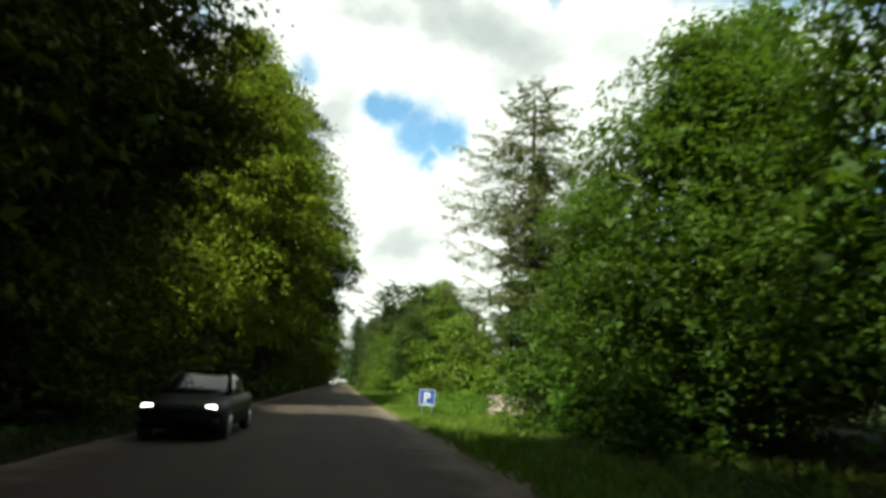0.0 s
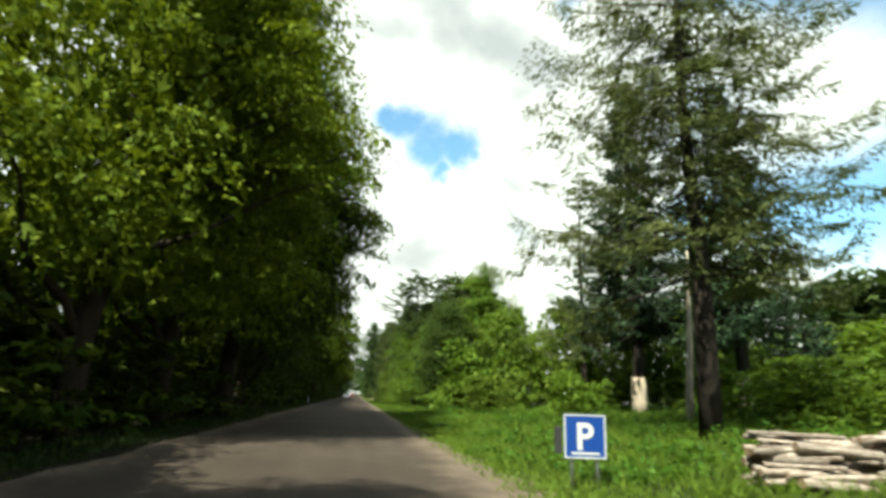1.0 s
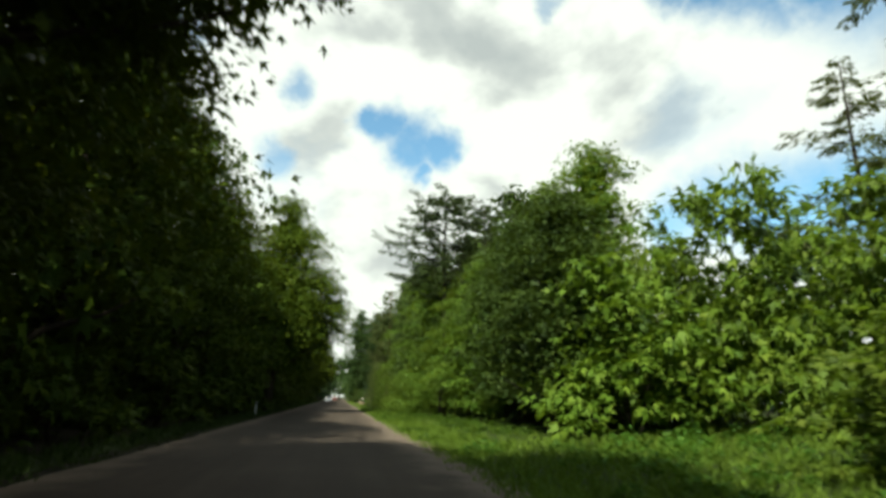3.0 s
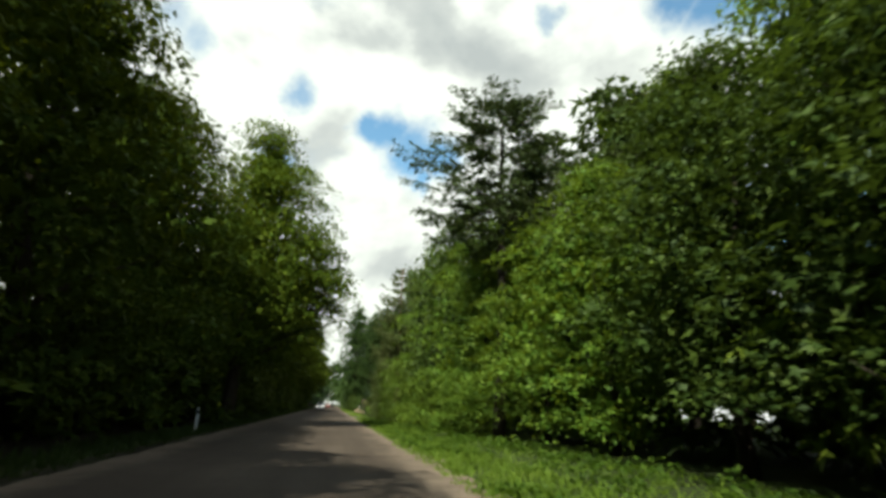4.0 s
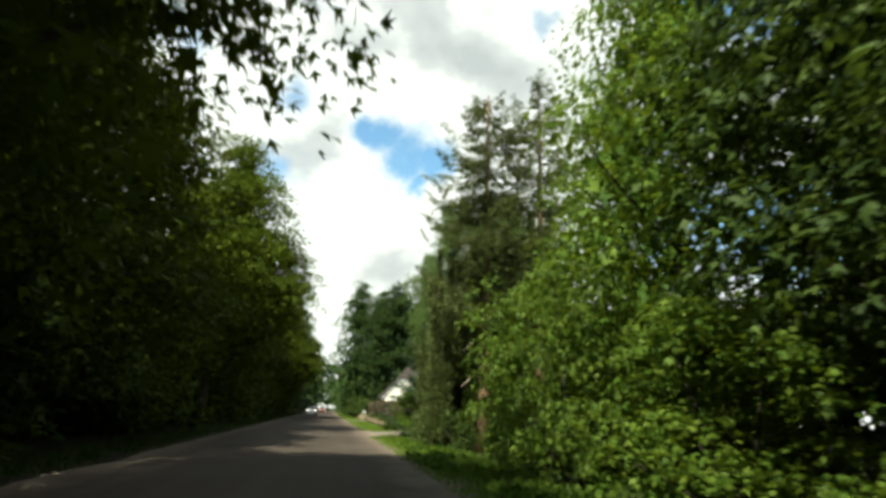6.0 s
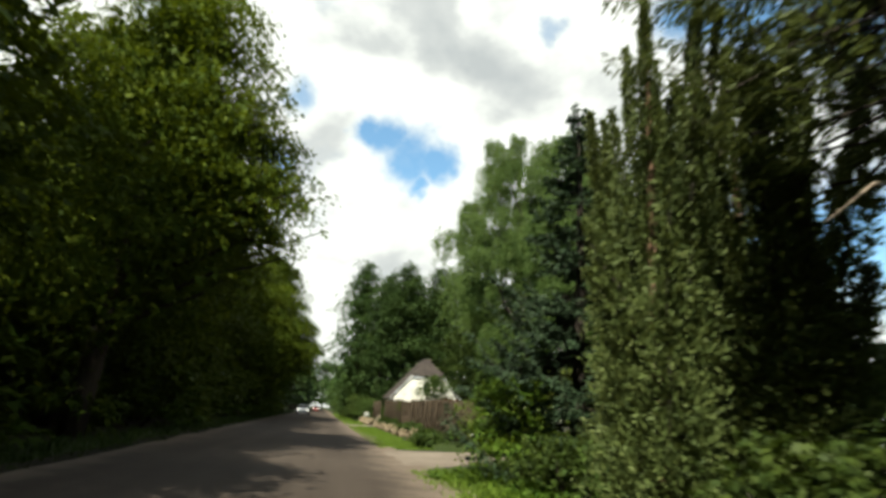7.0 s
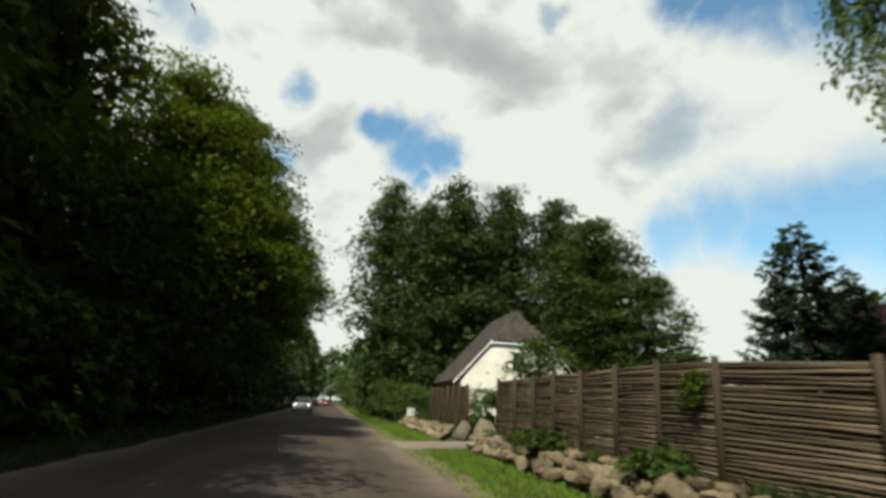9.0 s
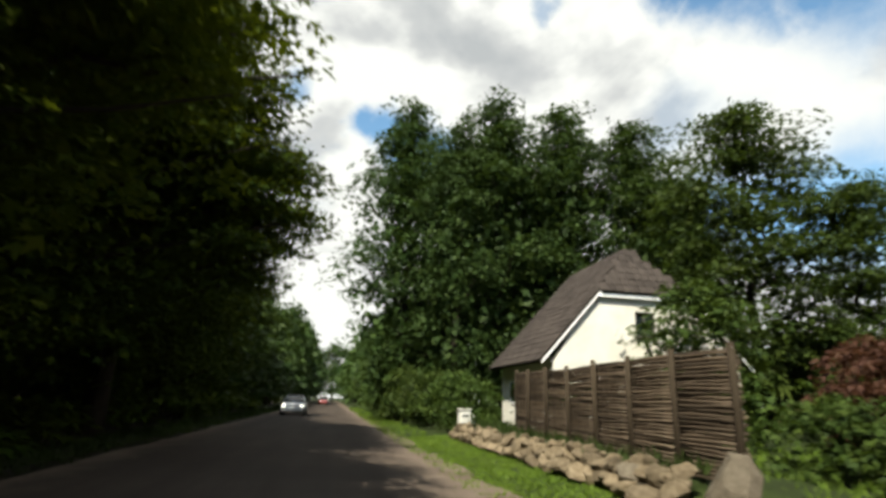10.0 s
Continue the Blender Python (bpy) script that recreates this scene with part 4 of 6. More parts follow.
# those before y = 6, out of view, are made tall to shade the thicket
#         x     y    turn wide tall
plant(beech_a, [(-8.6, -12, 10, 1.1, 1.6), (-8.4, 5, 60, 1.08, 1.5), (-9.6, 21.6, 200, 1.0, 0.68), (-8.8, 59, 130, 1.05, 1.35), (-8.9, 77, 200, 0.95, 1.02), (-8.8, 109, 260, 1.0, 1.0), (-9.0, 133, 300, 1.1, 1.02), (-9.3, 150.5, 20, 0.95, 0.9), (-8.8, 181, 90, 1.0, 1.0)], "forest edge trees")
plant(beech_b, [(-8.8, -6, 30, 1.1, 1.7), (-8.6, 10.5, 80, 1.0, 1.2), (-9.3, 16.5, 20, 0.85, 0.9), (-9.4, 65, 140, 1.0, 1.25), (-9.4, 83.5, 210, 0.95, 1.0), (-8.8, 103, 280, 1.0, 1.05), (-9.0, 127.8, 330, 1.05, 1.08), (-9.5, 145, 40, 1.08, 1.15), (-8.8, 175.5, 110, 1.0, 1.05)], "forest edge trees")
plant(beech_c, [(-8.6, -0.5, 50, 1.1, 1.5), (-8.8, 15.0, 100, 0.85, 0.74), (-9.8, 71, 150, 1.0, 0.95), (-9.0, 88, 10, 0.95, 0.9), (-8.8, 115, 220, 0.95, 0.9), (-9.4, 139, 290, 1.12, 1.0), (-8.8, 188, 70, 1.0, 1.0)], "forest edge trees")
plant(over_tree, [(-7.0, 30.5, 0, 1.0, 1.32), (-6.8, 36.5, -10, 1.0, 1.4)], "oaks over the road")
over_edge = broadleaf("oak_tree", "oak over the road with leaves coloured as half sunlit", "tree", 15.5, 5.5, 2.4, LEAF_OAK_HALF_LIT, 150, 210, 0.175, trunk_r=0.32, top_heavy=0.52, lean=(0.7, 0), core=70.0, inner=0.22, puff=0.98, core_size=0.5, flat=0.45, arms=((0, 5.9, 6.5), (12, 7.4, 6.2), (-16, 6.7, 6.2), (6, 8.9, 5.6), (-6, 5.0, 5.8)))
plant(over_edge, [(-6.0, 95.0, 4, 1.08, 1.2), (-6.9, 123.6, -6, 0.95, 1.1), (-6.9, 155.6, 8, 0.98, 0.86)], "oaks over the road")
# the same oak once more, its leaf colour darkened for shade
over_shaded = broadleaf("oak_tree", "oak whose limbs hang over the road, leaves coloured dark for shade", "tree", 15.5, 5.5, 2.4, LEAF_FOREST_SHADE, 165, 240, 0.175, trunk_r=0.32, top_heavy=0.52, lean=(0.7, 0), core=70.0, inner=0.22, puff=0.98, core_size=0.5, flat=0.45, arms=((0, 5.9, 6.5), (12, 7.4, 6.2), (-16, 6.7, 6.2), (6, 8.9, 5.6), (-6, 5.0, 5.8)))
# the last five, out of view, are added to throw shade on the thicket
plant(over_shaded, [(-7.6, 12.0, 20, 0.85, 1.1), (-5.9, 42.4, 12, 1.06, 1.48), (-6.9, 51.0, 5, 0.98, 1.1), (-7.2, 163.0, 6, 1.0, 1.0), (-7.0, 169.5, -5, 0.98, 1.05), (-5.8, -2.0, 15, 1.15, 1.5), (-6.8, -9.0, 40, 1.25, 1.75), (-6.8, -18.0, 70, 1.25, 1.75), (9.5, -7.0, 160, 1.2, 1.55), (9.0, -16.0, 200, 1.2, 1.6)], "oaks over the road")
# rows behind the first, mostly hidden, added to keep light out of the forest
back_tree = broadleaf("forest_tree", "tall forest tree behind the roadside row, coloured dark for shade", "tree", 18.0, 5.2, 1.0, LEAF_FOREST_SHADE, 30, 15, 0.95, trunk_r=0.28, puff=1.4, limbs=2, core=7.0, flat=0.6)
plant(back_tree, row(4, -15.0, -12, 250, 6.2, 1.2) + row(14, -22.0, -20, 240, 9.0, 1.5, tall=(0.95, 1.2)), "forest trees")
under = bush("hazel_bush", "hazel bush under the trees with shade-darkened green leaves", 3.2, 2.2, LEAF_FOREST_SHADE, 30, 24, 0.36)
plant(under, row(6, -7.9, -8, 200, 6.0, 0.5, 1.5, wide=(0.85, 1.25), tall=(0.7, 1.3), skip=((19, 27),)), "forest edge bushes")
back_bush = bush("forest_bush", "dense undergrowth deep in the forest, coloured dark for shade", 3.6, 2.8, LEAF_FOREST_SHADE, 26, 11, 1.0)
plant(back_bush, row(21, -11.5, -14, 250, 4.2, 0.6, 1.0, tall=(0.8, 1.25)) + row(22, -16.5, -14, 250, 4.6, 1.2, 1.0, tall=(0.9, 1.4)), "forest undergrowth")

# ---- thicket, sign, logs and conifers ----
thicket = broadleaf("young_lime_tree", "fresh green young tree with leaves to the ground", "tree", 9.0, 3.4, 0.3, LEAF_FRESH, 145, 170, 0.135, trunk_r=0.13, top_heavy=0.62, flat=0.42, core=110.0, core_size=0.6, puff=1.0)
plant(thicket, [(8.0, 16.0, 0, 0.95, 0.86), (8.2, 11.0, 80, 1.1, 1.08), (9.3, 5.5, 160, 1.15, 1.1), (12.5, 14.0, 200, 1.1, 1.05), (7.5, 0.5, 250, 1.0, 1.0), (14.5, 8.5, 300, 1.2, 1.05), (10.6, 12.0, 120, 1.1, 1.25)], "roadside thicket")
skirt = bush("hornbeam_bush", "dense green bush growth under the young trees", 2.6, 1.7, LEAF_FRESH, 76, 60, 0.15)
plant(skirt, [(6.5, 17.0, 110, 0.9, 0.9), (6.9, 14.4, 0, 0.9, 0.8), (7.0, 11.0, 60, 0.9, 0.8), (8.0, 17.8, 250, 1.0, 0.95), (10.5, 17.8, 280, 1.1, 1.0), (13.5, 18, 300, 1.2, 1.0), (9.0, 13.5, 33, 1.2, 1.1)], "growth under the young trees")
larch = conifer("larch_tree", "ragged grey-green larch with bare twisted branch ends", 20.5, 5.8, 5.4, NEEDLE_LARCH, BARK, whorl=0.42, arms=6, droop=0.10, sparse=3.0, trunk_r=0.28, spray=0.34, upturn=0.08, bare=0.10, power=0.40, single=True, wide=0.24, ragged=0.42, hang=0.6)
plant(larch, [(11.0, 31.6, 0, 1.1, 1.0)], "conifers by the log pile")
slim = conifer("larch_tree", "slender light green larch with open branches", 18.5, 3.7, 4.5, NEEDLE_LARCH, BARK, whorl=0.75, arms=5, droop=0.06, sparse=2.3, trunk_r=0.17, spray=0.36, upturn=0.10, bare=0.10, power=0.42, ragged=0.35, hang=0.55)
plant(slim, [(17.0, 56, 0, 1.15, 1.02), (21.0, 55.5, 120, 1.15, 1.0), (24, 66, 70, 1.2, 0.95)], "slender larches")
spruce = conifer("spruce_tree", "tall dark spruce with a bare pale trunk foot", 23.0, 4.4, 5.4, NEEDLE_SPRUCE, BARK, whorl=0.42, arms=7, droop=0.3, sparse=1.7, trunk_r=0.34, spray=0.52, upturn=0.18, power=0.7, pale_base=2.3, ragged=0.18, hang=0.5)
plant(spruce, [(17.2, 47.9, 0, 1.0, 1.0), (21.5, 44, 130, 1.0, 0.9)], "tall spruces")
far_spruce = conifer("spruce_tree", "dark green spruce behind the meadow", 13.0, 2.6, 0.8, NEEDLE_SPRUCE, BARK, whorl=0.55, arms=6, droop=0.25, sparse=0.8, trunk_r=0.16, spray=0.75)
plant(far_spruce, [(36, 58, 0, 1.0, 1.0), (29, 48, 60, 1.1, 0.8), (26.5, 75, 10, 1.1, 1.1), (31, 166, 90, 1.0, 0.75), (34, 168, 120, 1.0, 0.7)], "spruces")
blue_spruce = conifer("spruce_tree", "small dense blue-green spruce behind the fence", 6.2, 1.8, 0.25, NEEDLE_SPRUCE, BARK, whorl=0.34, arms=8, droop=0.12, sparse=2.6, trunk_r=0.10, spray=0.30, power=0.75, wide=0.4)
plant(blue_spruce, [(15.2, 150.7, 33, 1.5, 1.20), (14.1, 147.9, 140, 0.8, 0.82), (19.6, 149.6, 80, 1.0, 1.05), (18.4, 155.0, 80, 1.3, 1.1)], "garden conifers")
dead = empty("dead_tree", "thin bare pale dead trunk without branches", "dead tree", pose(15.2, 39.5, rise(15.2)))
tube("trunk", [(0, 0, -0.1), (0.10, 0.02, 1.5), (0.24, 0.0, 3.2), (0.38, 0.03, 5.2), (0.50, 0.0, 8.2)], [0.19, 0.165, 0.14, 0.11, 0.05], BARK_DEAD, dead, 8)
tube("limb", [(0.30, 0, 4.2), (0.70, 0.1, 4.6), (1.05, 0.2, 4.7)], [0.04, 0.025, 0.01], BARK_DEAD, dead, 5)

scrub = bush("willow_bush", "bright green willow scrub at the meadow's edge", 5.0, 3.2, LEAF_WILLOW, 80, 38, 0.34)
plant(scrub, [(9.5, 62.5, 40, 1.0, 1.15), (13.5, 61, 80, 1.05, 1.65), (18.0, 59.5, 120, 1.1, 1.6), (11.5, 68.5, 160, 1.1, 1.5), (23, 57, 200, 1.2, 1.7), (28.5, 57, 20, 1.2, 1.6),
             (27, 52, 240, 1.2, 0.9), (16, 66, 300, 1.1, 1.2), (22.5, 47, 20, 0.9, 0.7), (17.5, 34, 60, 0.8, 0.5), (12.0, 45, 20, 0.6, 0.5), (8.6, 52, 140, 0.6, 0.5), (20, 40, 210, 0.9, 0.6), (24, 35, 100, 1.2, 0.8), (30, 42, 10, 1.3, 1.0)], "willow scrub")
wood = broadleaf("ash_tree", "mid-green tree behind the scrub", "tree", 12.5, 4.0, 1.5, LEAF_DEEP, 90, 26, 0.55, trunk_r=0.2, limbs=6, flat=0.5)
plant(wood, [(11.5, 80.5, 0, 1.0, 1.2), (16, 83, 70, 1.0, 1.1), (42, 60, 100, 1.4, 0.9), (48, 48, 10, 1.5, 0.95), (38, 70, 200, 1.4, 1.0), (54, 36, 50, 1.5, 1.0), (32, 78, 30, 1.2, 1.0),
            (45, 24, 99, 1.4, 0.9), (28, 88, 190, 1.2, 1.1), (22, 96, 5, 1.1, 1.1), (20, 106, 66, 1.1, 1.1)], "trees behind the meadow")
rust = conifer("pine_tree", "pine with reddish brown needles", 14.5, 2.8, 4.0, LEAF_RUST, BARK_PINE, whorl=0.7, arms=5, droop=0.15, sparse=0.8, trunk_r=0.18, spray=0.42)
plant(rust, [(19.3, 84, 0, 1.0, 1.0)], "pines")


def parking_sign():
    s = empty("parking_sign", "blue square parking sign with a white letter on a low post", "road sign", pose(3.62, 23.75, 0.14, 0, 0, -6))
    bm = box(0.66, 0.025, 0.66, 0, 0, 0.36, 0.006)
    panel = part("panel", bm, SIGN_BLUE, s)
    for sx, sz, x, z in ((0.66, 0.022, 0, 0.995), (0.66, 0.022, 0, 0.363), (0.022, 0.61, -0.318, 0.3855), (0.022, 0.61, 0.318, 0.3855)):
        part("border", box(sx, 0.006, sz, x, -0.0155, z), SIGN_WHITE, panel, "white painted border")
    cu = bpy.data.curves.new("letter", "FONT")
    cu.body, cu.size, cu.extrude, cu.align_x, cu.offset = "P", 0.56, 0.003, "CENTER", 0.012
    tmp = new("letter", cu)
    me = bpy.data.meshes.new_from_object(tmp.evaluated_get(bpy.context.evaluated_depsgraph_get()))
    bpy.data.objects.remove(tmp)
    me.materials.clear()
    me.materials.append(SIGN_WHITE)
    letter = new("letter", me)
    letter.parent = panel
    letter.matrix_basis = pose(-0.01, -0.0165, 0.50, 90, 0, 0)
    tagged(letter, "white letter P")
    part("bar", box(0.44, 0.006, 0.035, 0, -0.0155, 0.42), SIGN_WHITE, panel, "white line of small lettering")
    for x in (-0.2, 0.2):
        tube("post", [(x, 0.05, -0.3), (x, 0.05, 0.98)], [0.03, 0.03], STEEL, s, 10)
    part("backing_box", box(0.10, 0.10, 0.40, -0.40, 0.10, 0.42, 0.01), PLASTIC, s, "dark box behind the panel's edge")
    return s


parking_sign()


def log_pile():
    rng = random.Random(21)
    pile = empty("log_pile", "stacked pale birch logs with sawn ends", "log pile", pose(7.95, 23.5, 0.22, 0, 0, -8))
    shapes = []
    for k in range(6):
        bm = bmesh.new()
        length = 2.9
        rings, sides = 4, 10
        rows = []
        for i in range(rings):
            x = -length / 2 + length * i / (rings - 1)
            rr = 1.0 + 0.08 * noise.noise(Vector((k * 3.0, i, 0)))
            rows.append([bm.verts.new((x, rr * math.cos(a) * (1 + 0.05 * math.sin(3 * a + k)) + 0.12 * math.sin(i + k), rr * math.sin(a))) for a in [2 * math.pi * j / sides for j in range(sides)]])
        for a, b in zip(rows, rows[1:]):
            for j in range(sides):
                bm.faces.new((a[j], b[j], b[(j + 1) % sides], a[(j + 1) % sides]))
        f1, f2 = bm.faces.new(rows[0]), bm.faces.new(rows[-1][::-1])
        f1.material_index = f2.material_index = 1
        bmesh.ops.recalc_face_normals(bm, faces=bm.faces[:])
        me = bpy.data.meshes.new("log")
        bm.to_mesh(me)
        bm.free()
        me.materials.append(LOG_BARK)
        me.materials.append(LOG_END)
        shapes.append(me)
    z, n, level = 0.06, 13, 0
    while n >= 3:
        y = -n * 0.047 - 0.2 + rng.uniform(-0.05, 0.05)
        for i in range(2 * n):
            r = rng.choice((0.03, 0.035, 0.042, 0.05, 0.058, 0.075))
            y += r if i % 2 else 0.0
            lg = new("log", shapes[rng.randrange(6)])
            lg.parent = pile
            lg.matrix_basis = pose((0.82 if i % 2 else -0.82) + rng.uniform(-0.3, 0.3), y, z + rng.uniform(-0.03, 0.04) + r - 0.07, rng.uniform(0, 360), rng.uniform(-5, 5), rng.uniform(-14, 14)) @ Matrix.Diagonal((rng.uniform(0.26, 0.58), r, r, 1))
            y += r if i % 2 else 0.0
        z += 0.088
        n -= 1 if level < 8 else 3
        level += 1
        if level > 11:
            break
    return pile


log_pile()

# ---- dense trees on the road's right ----
maple = broadleaf("maple_tree", "sunlit maple with leaves down to the verge", "tree", 9.5, 3.6, 0.3, LEAF_MAPLE, 110, 150, 0.155, trunk_r=0.15, top_heavy=0.66, flat=0.42, core=50.0, core_size=0.6)
plant(maple, [(8.2, 76.0, 70, 1.0, 0.92), (8.3, 81.5, 140, 1.0, 0.9), (7.7, 89.5, 210, 1.0, 1.2), (7.4, 100.5, 30, 1.0, 1.35), (8.6, 105, 77, 0.85, 1.15)], "maples by the road")
# a darker variant of the maple, its leaf colour standing in for shade
shade_maple = broadleaf("sycamore_tree", "maple with leaves coloured dark green for shade, low to the ground", "tree", 11.5, 3.7, 1.3, LEAF_DEEP, 115, 130, 0.17, trunk_r=0.16, top_heavy=0.66, flat=0.42, core=44.0, core_size=0.6)
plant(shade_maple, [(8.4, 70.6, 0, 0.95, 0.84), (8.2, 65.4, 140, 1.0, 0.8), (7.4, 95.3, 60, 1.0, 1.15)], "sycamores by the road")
low_maple = bush("maple_bush", "low maple growth hanging over the verge", 3.6, 2.0, LEAF_MAPLE, 52, 110, 0.13)
plant(low_maple, [(4.9, 103.6, 90, 0.85, 1.35), (5.0, 100.6, 200, 0.8, 1.3), (6.9, 87.6, 80, 0.9, 0.9), (6.1, 85.5, 130, 0.9, 0.85), (5.9, 92.0, 200, 1.0, 1.0), (6.0, 97.5, 260, 0.95, 0.9), (6.4, 103, 20, 0.8, 0.8)], "low growth by the road")
pine = conifer("pine_tree", "dark pine whose branches reach towards the road", 15.8, 4.8, 8.0, NEEDLE_PINE, BARK, whorl=0.50, arms=7, droop=0.02, sparse=2.4, trunk_r=0.24, spray=0.40, upturn=0.12, power=0.36, ragged=0.35, wide=0.34, hang=0.1)
plant(pine, [(6.9, 83.4, 0, 1.02, 1.0), (11.5, 78, 100, 1.0, 0.85), (11, 88, 200, 1.0, 1.05)], "pines among the maples")
plant(wood_tall := broadleaf("ash_tree", "tall ash with loose sunlit foliage", "tree", 15.0, 4.2, 3.0, LEAF_MAPLE, 95, 110, 0.21, trunk_r=0.22, core=14.0), [(11.5, 93, 0, 1.0, 1.0), (12.5, 71, 90, 1.0, 0.95), (13, 100, 200, 1.0, 1.0), (13, 79, 10, 1, 1)], "tall ashes")

# ---- cedars, driveway and garden ----
cedar_a = cedar("cypress_tree", "dull olive green cypress with pointed tips", 13.5, 2.6, NEEDLE_CEDAR)
plant(cedar_a, [(3.95, 111.2, 0, 0.46, 0.56), (5.0, 112.9, 100, 0.56, 0.50), (6.0, 114.3, 30, 0.7, 0.62), (9.8, 116.5, 200, 1.0, 0.85), (6.3, 111.6, 260, 0.7, 0.52)], "cypresses by the driveway")
corner_fir = conifer("fir_tree", "dark blue-green fir with stiff drooping branches beside the driveway", 9.6, 3.2, 0.9, NEEDLE_SPRUCE, BARK, whorl=0.36, arms=8, droop=0.18, sparse=5.0, trunk_r=0.16, spray=0.22, upturn=0.16, power=1.05, single=True, ragged=0.3, wide=0.42, hang=0.35)
plant(corner_fir, [(5.9, 117.6, 0, 1.0, 1.0)], "firs by the driveway")
big_pine = conifer("pine_tree", "old pine with a bare orange trunk and dead twigs", 14.5, 3.3, 4.9, NEEDLE_CEDAR, BARK_PINE, whorl=0.46, arms=8, droop=0.1, sparse=3.6, trunk_r=0.24, spray=0.30, power=0.4, single=True, ragged=0.35, wide=0.22)
plant(big_pine, [(5.2, 108.7, 0, 0.85, 0.92), (7.6, 109.6, 140, 0.9, 1.0)], "pines among the cypresses")
for k, (w, z, ln) in enumerate(((200, 2.6, 1.1), (40, 3.3, 1.3), (150, 3.9, 1.0), (300, 4.4, 1.2), (10, 2.1, 0.8))):
    a = radians(w)
    tube("dead_twig", [(0, 0, z), (math.cos(a) * ln * 0.5, math.sin(a) * ln * 0.5, z + 0.05), (math.cos(a) * ln, math.sin(a) * ln, z - 0.35)], [0.035, 0.02, 0.008], BARK_DEAD, big_pine, 5, "bare pale dead twig")
garden_bush = bush("garden_bush", "fresh green bush beside the driveway", 2.8, 1.6, LEAF_MAPLE, 56, 90, 0.13)
plant(garden_bush, [(4.35, 117.6, 0, 0.72, 0.84)], "green bushes by the driveway")
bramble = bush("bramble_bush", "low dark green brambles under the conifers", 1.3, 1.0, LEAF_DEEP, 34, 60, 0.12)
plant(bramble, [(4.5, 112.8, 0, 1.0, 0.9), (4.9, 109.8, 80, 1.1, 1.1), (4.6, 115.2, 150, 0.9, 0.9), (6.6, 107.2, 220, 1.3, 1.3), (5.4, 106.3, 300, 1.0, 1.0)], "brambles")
yellow_bush = bush("broom_bush", "rounded yellow-green bush in the garden", 3.4, 2.3, LEAF_YELLOW, 70, 52, 0.19)
plant(yellow_bush, [(10.3, 128.0, 0, 0.92, 1.0), (13.2, 127.2, 90, 0.8, 0.8)], "yellow-green bushes")


def flower_bush():
    b = bush("elder_bush", "green bush with clusters of white flowers", 2.2, 1.55, LEAF_MAPLE, 70, 60, 0.14)
    rng = next_rng()
    for k in range(44):
        w, u = rng.uniform(0, 6.283), rng.uniform(0.1, 0.95)
        r = 1.62 * math.cos(u * 1.1) ** 0.6
        c = np.array([r * math.cos(w), r * math.sin(w), 0.25 + 1.95 * u])
        n = 16
        base = c + rng.normal(size=(n, 3)) * np.array([0.08, 0.08, 0.03])
        ax = rng.normal(size=(n, 3)) + np.array([0, 0, 0.3])
        leaf_mesh("blossom", base, ax, rng.normal(size=(n, 3)) + np.array([0, 0, 1.0]), np.full(n, 0.05), np.full(n, 0.04), 0.1, PETAL_WHITE, b)
    b.matrix_basis = pose(7.8, 126.9, rise(7.8)) @ Matrix.Diagonal((1.2, 1.0, 0.92, 1))
    return tagged(b, "", "", "flowering bushes")


flower_bush()
birch = weeping_birch("birch_tree", "large weeping birch with hanging strands of leaves", 21.7, 8.3)
plant(birch, [(15.0, 140.0, 0, 1.0, 1.0)], "birches")
birch.matrix_basis = birch.matrix_basis @ Matrix.Diagonal((1.0, 0.66, 1.0, 1))
flag = empty("flagpole", "tall thin pale flagpole without a flag", "flagpole", pose(12.9, 127.9, rise(12.9)))
tube("pole", [(0, 0, -0.2), (0, 0, 3.5), (0, 0, 6.6)], [0.045, 0.04, 0.028], POST_STONE, flag, 10)
part("knob", (lambda bm: (bmesh.ops.create_uvsphere(bm, u_segments=12, v_segments=8, radius=0.05, matrix=Matrix.Translation((0, 0, 6.63))), bm)[1])(bmesh.new()), POST_STONE, flag)

# ---- woven fence ----
ROD_SHAPES = []


def rod_mesh(k, length):
    """A slightly bent, knotty round rod along y."""
    pts, rad = [], []
    for i in range(5):
        y = -length / 2 + length * i / 4
        pts.append((0.012 * noise.noise(Vector((k * 7.7, i * 1.3, 0))), y, 0.028 * noise.noise(Vector((k * 5.1, i * 0.9, 3)))))
        rad.append(0.0235 + 0.007 * noise.noise(Vector((k * 2.3, i * 2.1, 7))))
    v, f = tube_arrays(pts, rad, 6)
    me = bpy.data.meshes.new("rod")
    me.from_pydata([tuple(p) for p in v], [], f)
    me.materials.append(FENCE_WOOD)
    me.shade_smooth()
    return me


